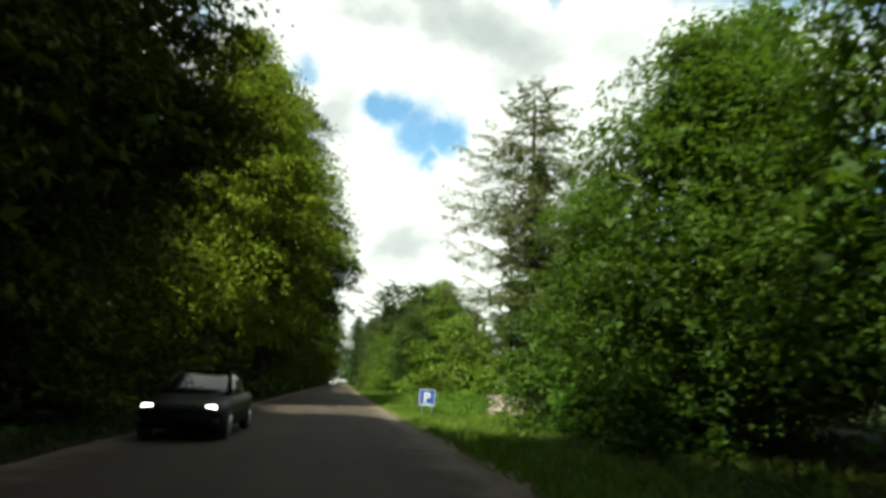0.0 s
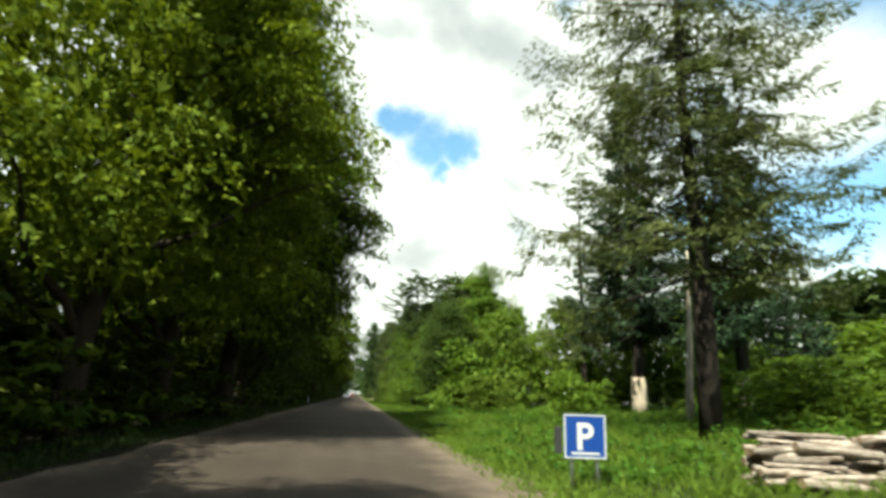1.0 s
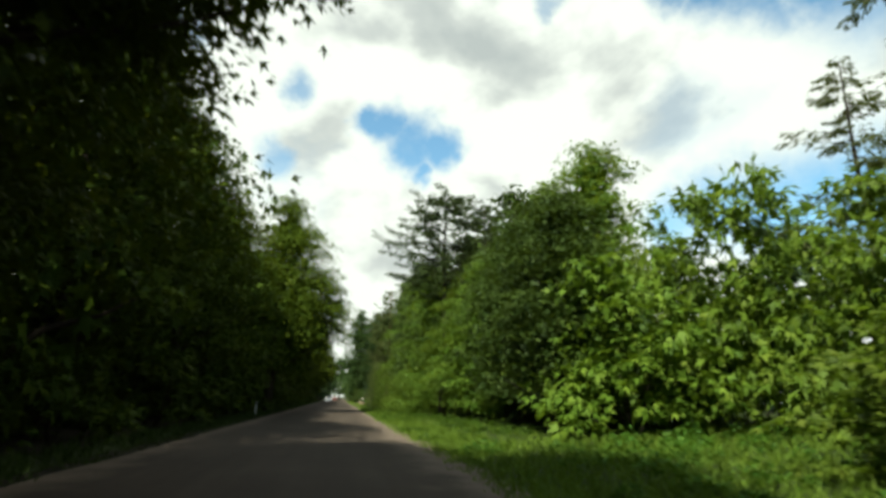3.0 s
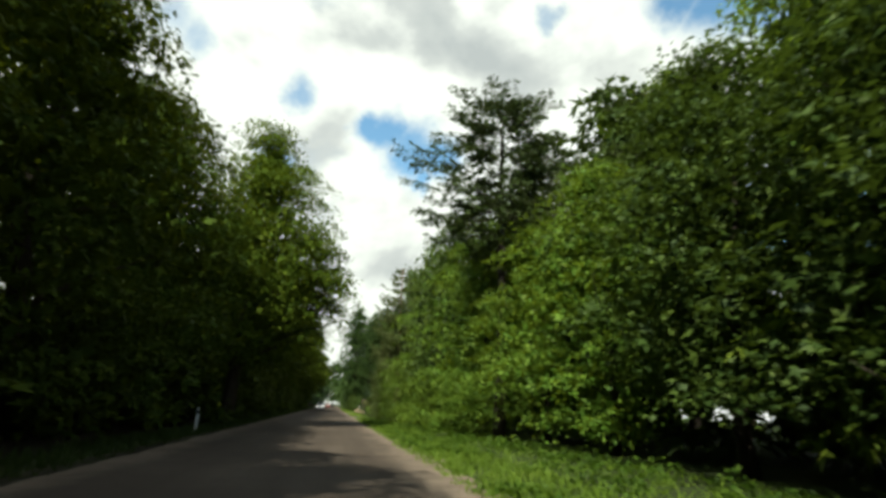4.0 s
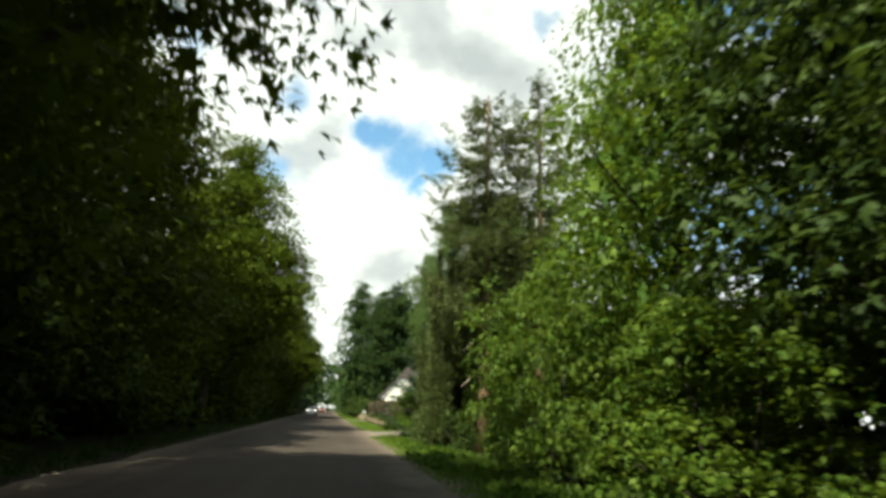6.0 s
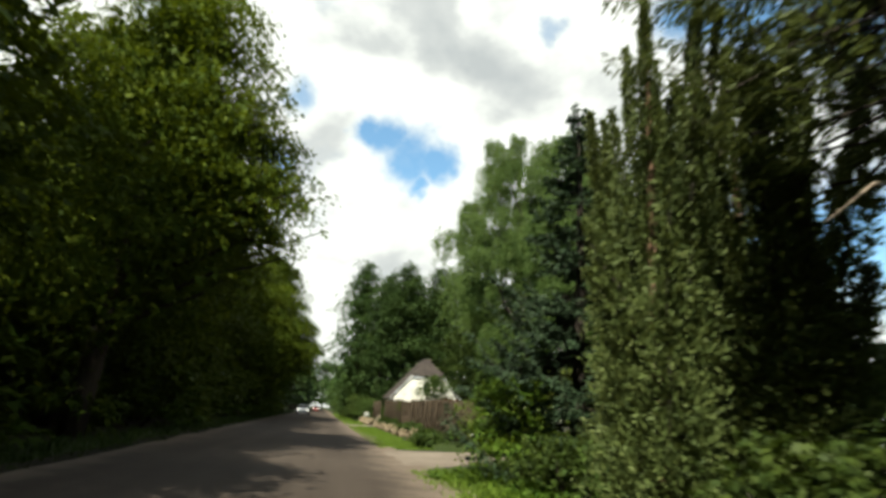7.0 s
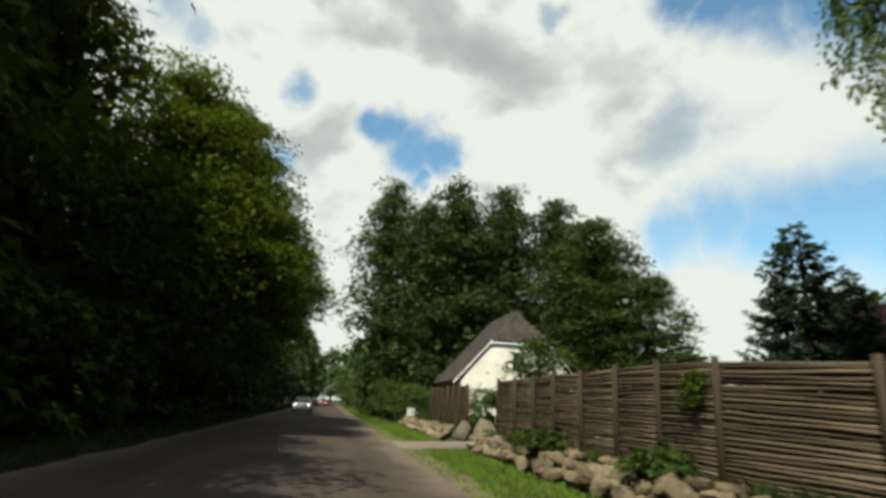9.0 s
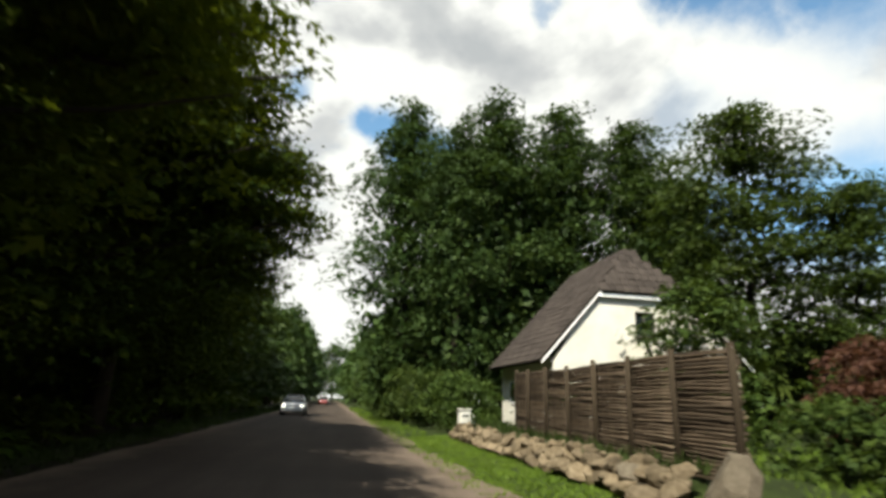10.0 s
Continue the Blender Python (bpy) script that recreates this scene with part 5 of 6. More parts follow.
def fence_panel(fence, p0, p1, z0, h0, h1, seed):
    """A post and, from it to the next, a panel of rods laid between stakes."""
    rng = random.Random(seed)
    a, b = Vector((p0[0], p0[1], 0)), Vector((p1[0], p1[1], 0))
    d = b - a
    length = d.length
    m = pose(a.x, a.y, z0, 0, 0, math.degrees(math.atan2(-d.x, d.y)))
    if not ROD_SHAPES:
        ROD_SHAPES.extend(rod_mesh(k, 1.0) for k in range(8))
    post = tube("post", [(-0.055, 0, -0.35), (-0.05, 0, 0.9), (rng.uniform(-0.07, -0.04), 0, h0 + 0.07)], [0.056, 0.054, 0.050], POST_WOOD, fence, 8, "round wooden fence post")
    post.matrix_basis = m
    pan = tube("panel", [(0.0, 0.02, h0 - 0.03), (0.0, length / 2, (h0 + h1) / 2 - 0.03), (0.0, length - 0.02, h1 - 0.03)], [0.03, 0.032, 0.03], FENCE_WOOD, fence, 6, "panel of weathered brown rods")
    pan.matrix_basis = m
    n = int(min(h0, h1) / 0.030)
    for k in range(n):
        f = (k + 0.5) / n
        zl, zr = 0.02 + f * (h0 - 0.07), 0.02 + f * (h1 - 0.07)
        r = new("rod", ROD_SHAPES[rng.randrange(8)])
        r.parent = pan
        weave = 0.022 if k % 2 else -0.014
        r.matrix_basis = pose(weave + rng.uniform(-0.008, 0.008), length / 2 + rng.uniform(-0.03, 0.03), (zl + zr) / 2 + rng.uniform(-0.007, 0.007), math.degrees(math.atan2(zr - zl, length)) + rng.uniform(-0.9, 0.9), 0, rng.uniform(-0.8, 0.8)) @ Matrix.Diagonal((rng.uniform(0.85, 1.15), length * rng.uniform(0.99, 1.04), rng.uniform(0.85, 1.2), 1))
    for f in (0.33, 0.67):
        tube("stake", [(0.0, length * f, -0.2), (0.0, length * f, min(h0, h1) + 0.01)], [0.022, 0.02], POST_WOOD, pan, 6)


def fence_run(label, points, seed, z0):
    fence = empty("woven_fence", label, "fence", pose(0, 0, 0), "woven garden fence")
    for i, ((x0, y0, t0), (x1, y1, t1)) in enumerate(zip(points, points[1:])):
        fence_panel(fence, (x0, y0), (x1, y1), z0, t0 - z0, t1 - z0, seed + i)
    x, y, t = points[-1]
    tube("post", [(x, y, z0 - 0.35), (x, y, t + 0.08)], [0.06, 0.055], POST_WOOD, fence, 8, "round wooden end post")


jit = random.Random(77)
run_a = [(9.2, 128.3, 1.97), (7.3, 128.4, 1.96), (5.4, 128.45, 1.95)]
run_a += [(5.22 + jit.uniform(-0.04, 0.04), 129.3 + 1.45 * k, 1.99 + 0.012 * k + jit.uniform(-0.03, 0.03)) for k in range(7)]
run_a += [(5.45, 139.8, 2.02), (5.13, 141.85, 2.13)]
run_a += [(5.15 + jit.uniform(-0.04, 0.04), 143.25 + 1.42 * k, 2.15 + 0.008 * k + jit.uniform(-0.03, 0.03)) for k in range(6)] + [(5.18, 152.3, 2.2)]
fence_run("long garden fence of woven weathered brown rods", run_a, 300, 0.42)
run_b = [(5.25 + 0.03 * k, 156.45 + 1.4 * k, 2.17 + jit.uniform(-0.03, 0.03)) for k in range(7)] + [(5.5, 166.2, 2.24)]
fence_run("woven brown rod fence before the cottage", run_b, 400, 0.42)

# ---- stone wall ----
STONES = []


def stone_mesh(k):
    """A field stone: a lump with a few worn flat faces."""
    rng = random.Random(900 + k)
    bm = bmesh.new()
    bmesh.ops.create_icosphere(bm, subdivisions=2, radius=1.0)
    planes = [(Vector((rng.gauss(0, 1), rng.gauss(0, 1), rng.gauss(0, 1))).normalized(), rng.uniform(0.42, 0.80)) for _ in range(11)]
    for v in bm.verts:
        v.co *= 1 + 0.22 * noise.noise(v.co * 1.3 + Vector((k * 9.1, 0, 0)))
        for n, d in planes:
            over = v.co.dot(n) - d
            if over > 0:
                v.co -= n * over * 0.92
        v.co *= 1 + 0.10 * noise.noise(v.co * 4.0 + Vector((0, k * 3.7, 0)))
    me = bpy.data.meshes.new("stone")
    bm.to_mesh(me)
    bm.free()
    me.materials.append(FIELDSTONE)
    return me


def stone_wall(label, y0, y1, seed):
    rng = random.Random(seed)
    if not STONES:
        STONES.extend(stone_mesh(k) for k in range(9))
    wall = empty("stone_wall", label, "stone wall", pose(4.5, y0, rise(4.5)))

    def stone(x, y, z, sx, sy, sz):
        s = new("stone", STONES[rng.randrange(9)])
        s.parent = wall
        s.matrix_basis = pose(x, y, z, rng.uniform(-25, 25), rng.uniform(-25, 25), rng.choice((0, 90, 180, 270)) + rng.uniform(-25, 25)) @ Matrix.Diagonal((sx * 1.2, sy * 1.25, sz * 1.15, 1))

    for level, (z, lo, hi) in enumerate(((0.13, 0.14, 0.27), (0.33, 0.10, 0.22), (0.47, 0.07, 0.15))):
        y = 0.15
        while y < y1 - y0:
            r = rng.uniform(lo, hi)
            if level < 2 or rng.random() < 0.45:
                stone(0.11 * level + rng.uniform(-0.05, 0.05), y + r * 0.8, z + rng.uniform(-0.03, 0.05), r * rng.uniform(0.8, 1.1), r * rng.uniform(0.9, 1.25), r * rng.uniform(0.65, 0.95))
            y += r * 1.52
    return wall, stone


stone_wall("dry wall of rounded brown field stones", 131.5, 152.6, 61)
stone_wall("low dry wall of rounded field stones by the house", 156.6, 170.0, 62)
for x, y, sx, sy, sz in ((4.95, 152.7, 0.44, 0.46, 0.62), (5.0, 156.5, 0.42, 0.42, 0.46), (4.55, 158.0, 0.30, 0.34, 0.40), (4.7, 150.6, 0.28, 0.3, 0.45)):
    b = new("boulder", stone_mesh(int(y * 10) % 50))
    b.data.materials[0] = BOULDER
    b.matrix_basis = pose(x, y, sz * 0.60 + rise(x), 4, -5, y * 31) @ Matrix.Diagonal((sx, sy, sz, 1))
    tagged(b, "large pale rounded boulder at the wall's end", "boulder", "gate boulders")

plant_tuft = bush("garden_plant", "leafy green garden plant on the bank", 0.45, 0.38, LEAF_DEEP, 22, 30, 0.14, "plant")
plant(plant_tuft, [(4.75, 142.8, 0, 1.0, 1.0), (4.7, 146.9, 70, 1.1, 1.1), (4.8, 148.4, 100, 0.9, 0.9), (4.7, 137.5, 30, 1.0, 0.8), (4.8, 134.3, 200, 1.1, 1.0), (5.9, 154.0, 10, 1.3, 1.5), (6.6, 155.0, 50, 1.2, 1.7), (5.0, 131.0, 90, 1.3, 1.2), (4.7, 130.0, 40, 1.4, 1.4), (4.6, 128.6, 140, 1.4, 1.3)], "bank plants")
for p in (o for o in scene.objects if o.name.startswith("garden_plant")):
    if 131 < p.location.y < 152:
        p.location.z += 0.38


climber = bush("climbing_plant", "dark green climber hanging over the rod fence", 0.95, 0.34, LEAF_FOREST_SHADE, 26, 44, 0.08, "climbing plant")
climber.matrix_basis = pose(5.12, 142.3, 1.24 + rise(5.1)) @ Matrix.Diagonal((0.5, 0.8, 0.85, 1))


def flower(x, y, z, petal, label):
    f = empty("flower", label, "flower", pose(x, y, z), "garden flowers")
    rng = next_rng()
    tube("stem", [(0, 0, -0.1), (0.02, 0, 0.2), (0.0, 0.02, 0.42)], [0.008, 0.007, 0.006], LEAF_FRESH, f, 5)
    w = np.arange(9) / 9 * 6.283
    ax = np.stack([np.cos(w), np.sin(w), np.full(9, 0.35)], 1)
    leaf_mesh("blossom", np.tile((0.0, 0.02, 0.42), (9, 1)), ax, np.tile((0, 0, 1.0), (9, 1)), np.full(9, 0.055), np.full(9, 0.04), 0.1, petal, f)
    b = rng.normal(size=(8, 3)) * 0.03 + np.array([0, 0, 0.08])
    a = rng.normal(size=(8, 3))
    a[:, 2] = abs(a[:, 2]) + 0.3
    leaf_mesh("leaves", b, a, rng.normal(size=(8, 3)) + np.array([0, 0, 1.0]), np.full(8, 0.2), np.full(8, 0.05), 0.1, LEAF_FRESH, f)


for x, y, petal in ((4.75, 152.0, PETAL_YELLOW), (4.85, 151.8, PETAL_YELLOW), (4.72, 147.9, PETAL_YELLOW), (4.78, 147.2, PETAL_WHITE), (4.8, 149.0, PETAL_WHITE), (4.8, 144.8, PETAL_WHITE)):
    flower(x, y, 0.52, petal, "yellow garden flower on a stem" if petal is PETAL_YELLOW else "white garden flower on a stem")


# ---- house ----
def gable_house():
    h = empty("house", "whitewashed cottage with a half-hipped brown tile roof", "house", pose(11.55, 169.0, rise(11.25)))
    half, length, eave, slope = 3.75, 6.2, 2.75, 1.13
    ridge, hip_z = 7.2, 5.05
    hip_x = (ridge - hip_z) / slope

    def slab(points, name, mat, thick=(0, 0.3, 0), parent=h, label=""):
        bm = bmesh.new()
        vs = [bm.verts.new(p) for p in points]
        f = bm.faces.new(vs)
        g = bmesh.ops.extrude_face_region(bm, geom=[f])["geom"]
        bmesh.ops.translate(bm, vec=thick, verts=[v for v in g if isinstance(v, bmesh.types.BMVert)])
        bmesh.ops.recalc_face_normals(bm, faces=bm.faces[:])
        return part(name, bm, mat, parent, label)

    # the gable wall is built round the window's opening
    wx0, wx1, wz0, wz1 = -0.46, 0.36, 3.50, 4.45
    edge = lambda z: min(half, (ridge - 0.22 - z) / slope)  # noqa: E731
    for pts in (
        [(-half, 0, -0.1), (half, 0, -0.1), (half, 0, eave - 0.3), (edge(wz0), 0, wz0), (-edge(wz0), 0, wz0), (-half, 0, eave - 0.3)],
        [(-edge(wz0), 0, wz0), (wx0, 0, wz0), (wx0, 0, wz1), (-edge(wz1), 0, wz1)],
        [(wx1, 0, wz0), (edge(wz0), 0, wz0), (edge(wz1), 0, wz1), (wx1, 0, wz1)],
        [(-edge(wz1), 0, wz1), (edge(wz1), 0, wz1), (edge(hip_z), 0, hip_z), (-edge(hip_z), 0, hip_z)],
    ):
        slab(pts, "wall", WHITEWASH)
    for sx in (-1, 1):
        part("wall", box(0.3, length - 0.3, eave, sx * (half - 0.15), 0.3 + (length - 0.3) / 2, -0.1), WHITEWASH, h)
    part("wall", box(2 * half - 0.62, 0.3, eave, 0, length - 0.16, -0.1), WHITEWASH, h)
    win = part("window", box(0.82, 0.06, 0.06, (wx0 + wx1) / 2, 0.10, wz0), FRAME_PAINT, h, "dark gable window")
    part("window_frame", box(0.82, 0.06, 0.06, (wx0 + wx1) / 2, 0.10, wz1 - 0.06), FRAME_PAINT, win)
    for x in (wx0 + 0.03, (wx0 + wx1) / 2, wx1 - 0.03):
        part("window_frame", box(0.06, 0.06, 0.86, x, 0.10, wz0 + 0.06), FRAME_PAINT, win)
    for x in (wx0 + 0.22, wx1 - 0.22):
        part("pane", box(0.32, 0.012, 0.86, x, 0.12, wz0 + 0.06), PANE, win, "dark glass pane")
    part("window_sill", box(0.94, 0.16, 0.05, (wx0 + wx1) / 2, -0.03, wz0 - 0.05, 0.008), FRAME_PAINT, win)
    # two further windows in the long wall towards the road
    for y in (2.2, 4.4):
        w2 = part("window", box(0.05, 1.0, 1.0, -half - 0.02, y, 0.95, 0.01), WHITE_TRIM, h, "white window in the long wall")
        part("pane", box(0.02, 0.82, 0.82, -half - 0.048, y, 1.04), PANE, w2)
    # roof: two slopes and a half hip, under tiles
    over = 0.5
    ex, ez = half + over, ridge - (half + over) * slope
    y0, y1 = -0.13, length + 0.3
    hy = (ridge - hip_z) / 1.55 + y0
    roof = None
    for sx in (-1, 1):
        pts = [(sx * ex, y0, ez), (sx * ex, y1, ez), (0, y1, ridge), (0, hy, ridge), (sx * hip_x, y0, hip_z)]
        r = slab(pts, "roof", ROOF_TILE, (0, 0, 0.10), label="brown tiled roof slope")
        roof = r if sx < 0 else roof
    hip = slab([(-hip_x, y0, hip_z), (hip_x, y0, hip_z), (0, hy, ridge)], "roof", ROOF_TILE, (0, 0, 0.10), label="tiled half hip over the gable")
    # barge boards along the gable's edges
    for sx in (-1, 1):
        slab([(sx * ex, y0 - 0.03, ez - 0.05), (sx * ex, y0 - 0.03, ez + 0.05), (sx * hip_x, y0 - 0.03, hip_z + 0.05), (sx * hip_x, y0 - 0.03, hip_z - 0.05)], "bargeboard", WHITE_TRIM, (0, 0.025, 0), label="white painted bargeboard")
    part("eaves_board", box(2 * hip_x + 0.1, 0.03, 0.14, 0, y0 - 0.02, hip_z - 0.14), WHITE_TRIM, h, "white board under the half hip")
    tile = bmesh.new()
    prof = [(-0.165, 0.0), (-0.09, 0.028), (0.0, 0.034), (0.09, 0.022), (0.165, -0.004)]
    a = [tile.verts.new((x, 0, z + 0.016)) for x, z in prof]
    b = [tile.verts.new((x, 0.40, z - 0.006)) for x, z in prof]
    c = [tile.verts.new((x, 0, z - 0.016)) for x, z in prof]
    for i in range(4):
        tile.faces.new((a[i], a[i + 1], b[i + 1], b[i]))
        tile.faces.new((c[i + 1], c[i], a[i], a[i + 1])[::-1])
    tme = bpy.data.meshes.new("tile")
    tile.to_mesh(tme)
    tile.free()
    tme.materials.append(ROOF_TILE)

    def lay(owner, origin, along, upslope, inside, rows, cols, limit):
        along, upslope = Vector(along).normalized(), Vector(upslope).normalized()
        nrm = along.cross(upslope)
        if nrm.z < 0:
            nrm = -nrm
        made, rest_v, rest_f = 0, [], []
        rng = random.Random(5)
        for c in range(cols):
            for r in range(rows):
                p = Vector(origin) + along * (0.33 * c + 0.17) + upslope * (0.345 * r) + nrm * (0.125 + rng.uniform(-0.006, 0.006))
                if not inside(p):
                    continue
                m = Matrix((along, upslope, nrm)).transposed().to_4x4()
                m.translation = p
                if made < limit:
                    t = new("tile", tme)
                    t.parent = owner
                    t.matrix_basis = m
                    made += 1
                else:
                    o = len(rest_v)
                    rest_v += [m @ v.co for v in tme.vertices]
                    rest_f += [tuple(i + o for i in q.vertices) for q in tme.polygons]
        if rest_v:
            tagged(mesh_object("tiles", rest_v, rest_f, ROOF_TILE, owner), "", "", "", "stuff")

    sl = Vector((ex, 0, ridge - ez))
    rows_n = int(sl.length / 0.345)
    lay(roof, (-ex, y0, ez), (0, 1, 0), sl, lambda p: p.z < hip_z + 0.05 or p.y > y0 + (p.z - hip_z) / (ridge - hip_z) * (hy - y0) + 0.1, rows_n, int((y1 - y0) / 0.33), 290)
    hs = Vector((0, hy - y0, ridge - hip_z))
    lay(hip, (-hip_x, y0, hip_z), (1, 0, 0), hs, lambda p: abs(p.x) < hip_x * (ridge + 0.1 - p.z) / (ridge - hip_z) - 0.1, int(hs.length / 0.345), int(2 * hip_x / 0.33), 290)
    return h


gable_house()


def brick_house():
    """A low brick house: a long roof along the garden and a steep gable at its end, with tiled slopes and a white gable board."""
    h = empty("house", "red brick bungalow with a red-brown tiled roof", "house", pose(17.3, 148.6, rise(17.9)))
    part("wall", box(7.0, 5.2, 2.3, 2.4, 3.0, -0.1), BRICK_RED, h)
    part("wall", box(3.5, 1.0, 2.3, 0.0, 0.1, -0.1), BRICK_RED, h)

    def slope(a, b, c, d, label):
        """Slab a-b along the eave, d-c along the ridge, with rows of tiles that overlap downwards."""
        a, b, c, d = (Vector(p) for p in (a, b, c, d))
        n = (b - a).cross(d - a).normalized()
        n = n if n.z > 0 else -n
        bm = bmesh.new()
        vs = [bm.verts.new(p) for p in (a, b, c, d)] + [bm.verts.new(p - n * 0.10) for p in (a, b, c, d)]
        for q in ((0, 1, 2, 3), (7, 6, 5, 4), (0, 4, 5, 1), (1, 5, 6, 2), (2, 6, 7, 3), (3, 7, 4, 0)):
            bm.faces.new([vs[k] for k in q])
        bmesh.ops.recalc_face_normals(bm, faces=bm.faces[:])
        roof = part("roof", bm, ROOF_RED, h, label)
        v, f = [], []
        rows = max(3, int((d - a).length / 0.33))
        for r in range(rows):
            p, q = a.lerp(d, r / rows), b.lerp(c, r / rows)
            p2, q2 = a.lerp(d, min(1, (r + 1.15) / rows)), b.lerp(c, min(1, (r + 1.15) / rows))
            cols = max(1, int((q - p).length / 0.28))
            for k in range(cols):
                l0, l1, u0, u1 = p.lerp(q, k / cols), p.lerp(q, (k + 0.94) / cols), p2.lerp(q2, k / cols), p2.lerp(q2, (k + 0.94) / cols)
                o = len(v)
                v += [l0 + n * 0.045, l1 + n * 0.03, u1 + n * 0.008, u0 + n * 0.018, l0 + n * 0.004, l1 + n * 0.004]
                f += [(o, o + 1, o + 2, o + 3), (o + 4, o + 5, o + 1, o)]
        tagged(mesh_object("tiles", v, f, ROOF_RED, roof), "", "", "", "stuff")
        return roof

    top, eave = 4.62, 2.15
    slope((-1.2, -0.1, eave), (6.2, -0.1, eave), (6.2, 3.0, top - 0.1), (0.0, 3.0, top - 0.1), "long red-brown tiled roof slope")
    slope((6.2, 6.1, eave), (-1.2, 6.1, eave), (0.0, 3.0, top - 0.1), (6.2, 3.0, top - 0.1), "long red-brown tiled roof slope")
    slope((-2.0, 2.9, 1.95), (-2.0, -0.75, 1.95), (0.0, -0.75, top), (0.0, 2.9, top), "steep tiled gable slope")
    slope((2.0, -0.75, 1.95), (2.0, 2.9, 1.95), (0.0, 2.9, top), (0.0, -0.75, top), "steep tiled gable slope")
    bm = bmesh.new()
    f = bm.faces.new([bm.verts.new(p) for p in ((-1.6, -0.5, 2.25), (1.6, -0.5, 2.25), (0, -0.5, top - 0.22))])
    e = bmesh.ops.extrude_face_region(bm, geom=[f])["geom"]
    bmesh.ops.translate(bm, vec=(0, 0.2, 0), verts=[q for q in e if isinstance(q, bmesh.types.BMVert)])
    bmesh.ops.recalc_face_normals(bm, faces=bm.faces[:])
    part("gable", bm, WHITE_TRIM, h, "white boarded gable")
    w = part("window", box(0.75, 0.05, 0.75, 0, -0.53, 2.45, 0.01), WHITE_TRIM, h, "small gable window")
    part("pane", box(0.58, 0.02, 0.58, 0, -0.565, 2.535), PANE, w)
    for sx in (-1, 1):
        ob = part("bargeboard", box(0.14, 0.05, 3.3, 0, 0, -1.65), WHITE_TRIM, h, "white bargeboard")
        ob.matrix_basis = pose(sx * 1.03, -0.80, 3.26, 0, -sx * 36.9, 0)
    return h


brick_house()

rose = broadleaf("apple_tree", "small tree with loose leaves before the white gable", "tree", 4.6, 1.7, 2.3, LEAF_DEEP, 70, 30, 0.19, trunk_r=0.07, limbs=9, inner=0.5, core=0.5)
plant(rose, [(12.0, 166.9, 0, 1.35, 1.08)], "garden trees")
garden_tree = broadleaf("cherry_tree", "green garden tree behind the cottage", "tree", 12.6, 3.7, 0.9, LEAF_DEEP, 165, 120, 0.20, trunk_r=0.16, top_heavy=0.8, core=22.0, spire=1.0, core_size=0.65)
plant(garden_tree, [(17.6, 170.4, 0, 1.25, 1.08), (19.6, 167.0, 120, 0.8, 0.72), (27.5, 149.0, 200, 1.1, 0.75)], "garden trees")
poplar = broadleaf("poplar_tree", "tall dark green poplar behind the cottage", "tree", 18.5, 4.6, 1.2, LEAF_POPLAR, 190, 85, 0.26, trunk_r=0.3, top_heavy=0.72, flat=0.6, puff=0.85, core=26.0, spire=1.6, core_size=0.8)
plant(poplar, [(4.5, 187, 0, 1.15, 1.12), (10.2, 184.5, 60, 1.2, 1.10), (15.2, 185, 120, 1.25, 1.10), (20.0, 184, 180, 1.2, 1.04), (9.0, 194, 240, 1.2, 1.12), (26.3, 187, 30, 1.08, 0.86), (23.8, 185.5, 30, 1.0, 0.84), (17, 193, 99, 1.2, 1.0), (12.4, 191, 15, 1.15, 1.1), (7.2, 183, 75, 0.8, 0.95)], "poplars behind the cottage")
hedge = bush("hedge_bush", "leafy green hedge bush by the road", 2.6, 1.7, LEAF_DEEP, 50, 80, 0.17)
plant(hedge, [(5.7, 173.6, 0, 0.9, 0.9), (6.2, 176.6, 60, 1.0, 1.0), (5.2, 180, 120, 1.1, 1.1), (4.8, 184, 180, 1.1, 1.3), (4.6, 189, 240, 1.1, 1.4), (4.6, 195, 300, 1.2, 1.6), (5.0, 203, 10, 1.4, 2.0), (5.0, 212, 80, 1.4, 2.2)], "roadside hedge")
far_row = broadleaf("roadside_tree", "green tree far along the road", "tree", 12.0, 4.2, 0.8, LEAF_POPLAR, 46, 18, 0.85, trunk_r=0.22, limbs=3, puff=1.4, core=9.0, flat=0.6)
plant(far_row, row(9, 8.5, 206, 250, 8.0, 0.6) + row(19, 7.6, 250, 380, 7.0, 0.5, wide=(1.15, 1.35), tall=(1.0, 1.4)) + row(10, -8.0, 256, 380, 7.0, 0.5, wide=(1.1, 1.3), tall=(1.1, 1.5)) + row(12, -9.0, 196, 254, 7.0, 0.6) + [(36, 50, 10, 1.3, 0.8), (43, 55, 80, 1.4, 0.9), (48, 41, 30, 1.4, 0.85), (33, 63, 60, 1.2, 0.95), (40, 34, 99, 1.3, 0.8), (56, 30, 20, 1.5, 0.9), (29, 57, 70, 1.0, 0.8), (52, 52, 120, 1.5, 1.0), (35, 26, 10, 1.2, 0.7)] + [(0.5, 424, 0, 2.0, 2.1), (-6.5, 426, 50, 2.0, 1.9), (7.5, 427, 90, 2.0, 2.0)], "trees far along the road")
red_bush = bush("red_bush", "red-leaved garden shrub behind the fence", 2.6, 1.7, LEAF_RED, 56, 44, 0.19)
plant(red_bush, [(12.6, 160.6, 0, 0.95, 1.0), (15.2, 163.0, 80, 1.1, 0.95)], "red shrubs")
shrub = bush("garden_shrub", "green garden shrub behind the fence", 2.0, 1.4, LEAF_DEEP, 46, 40, 0.2)
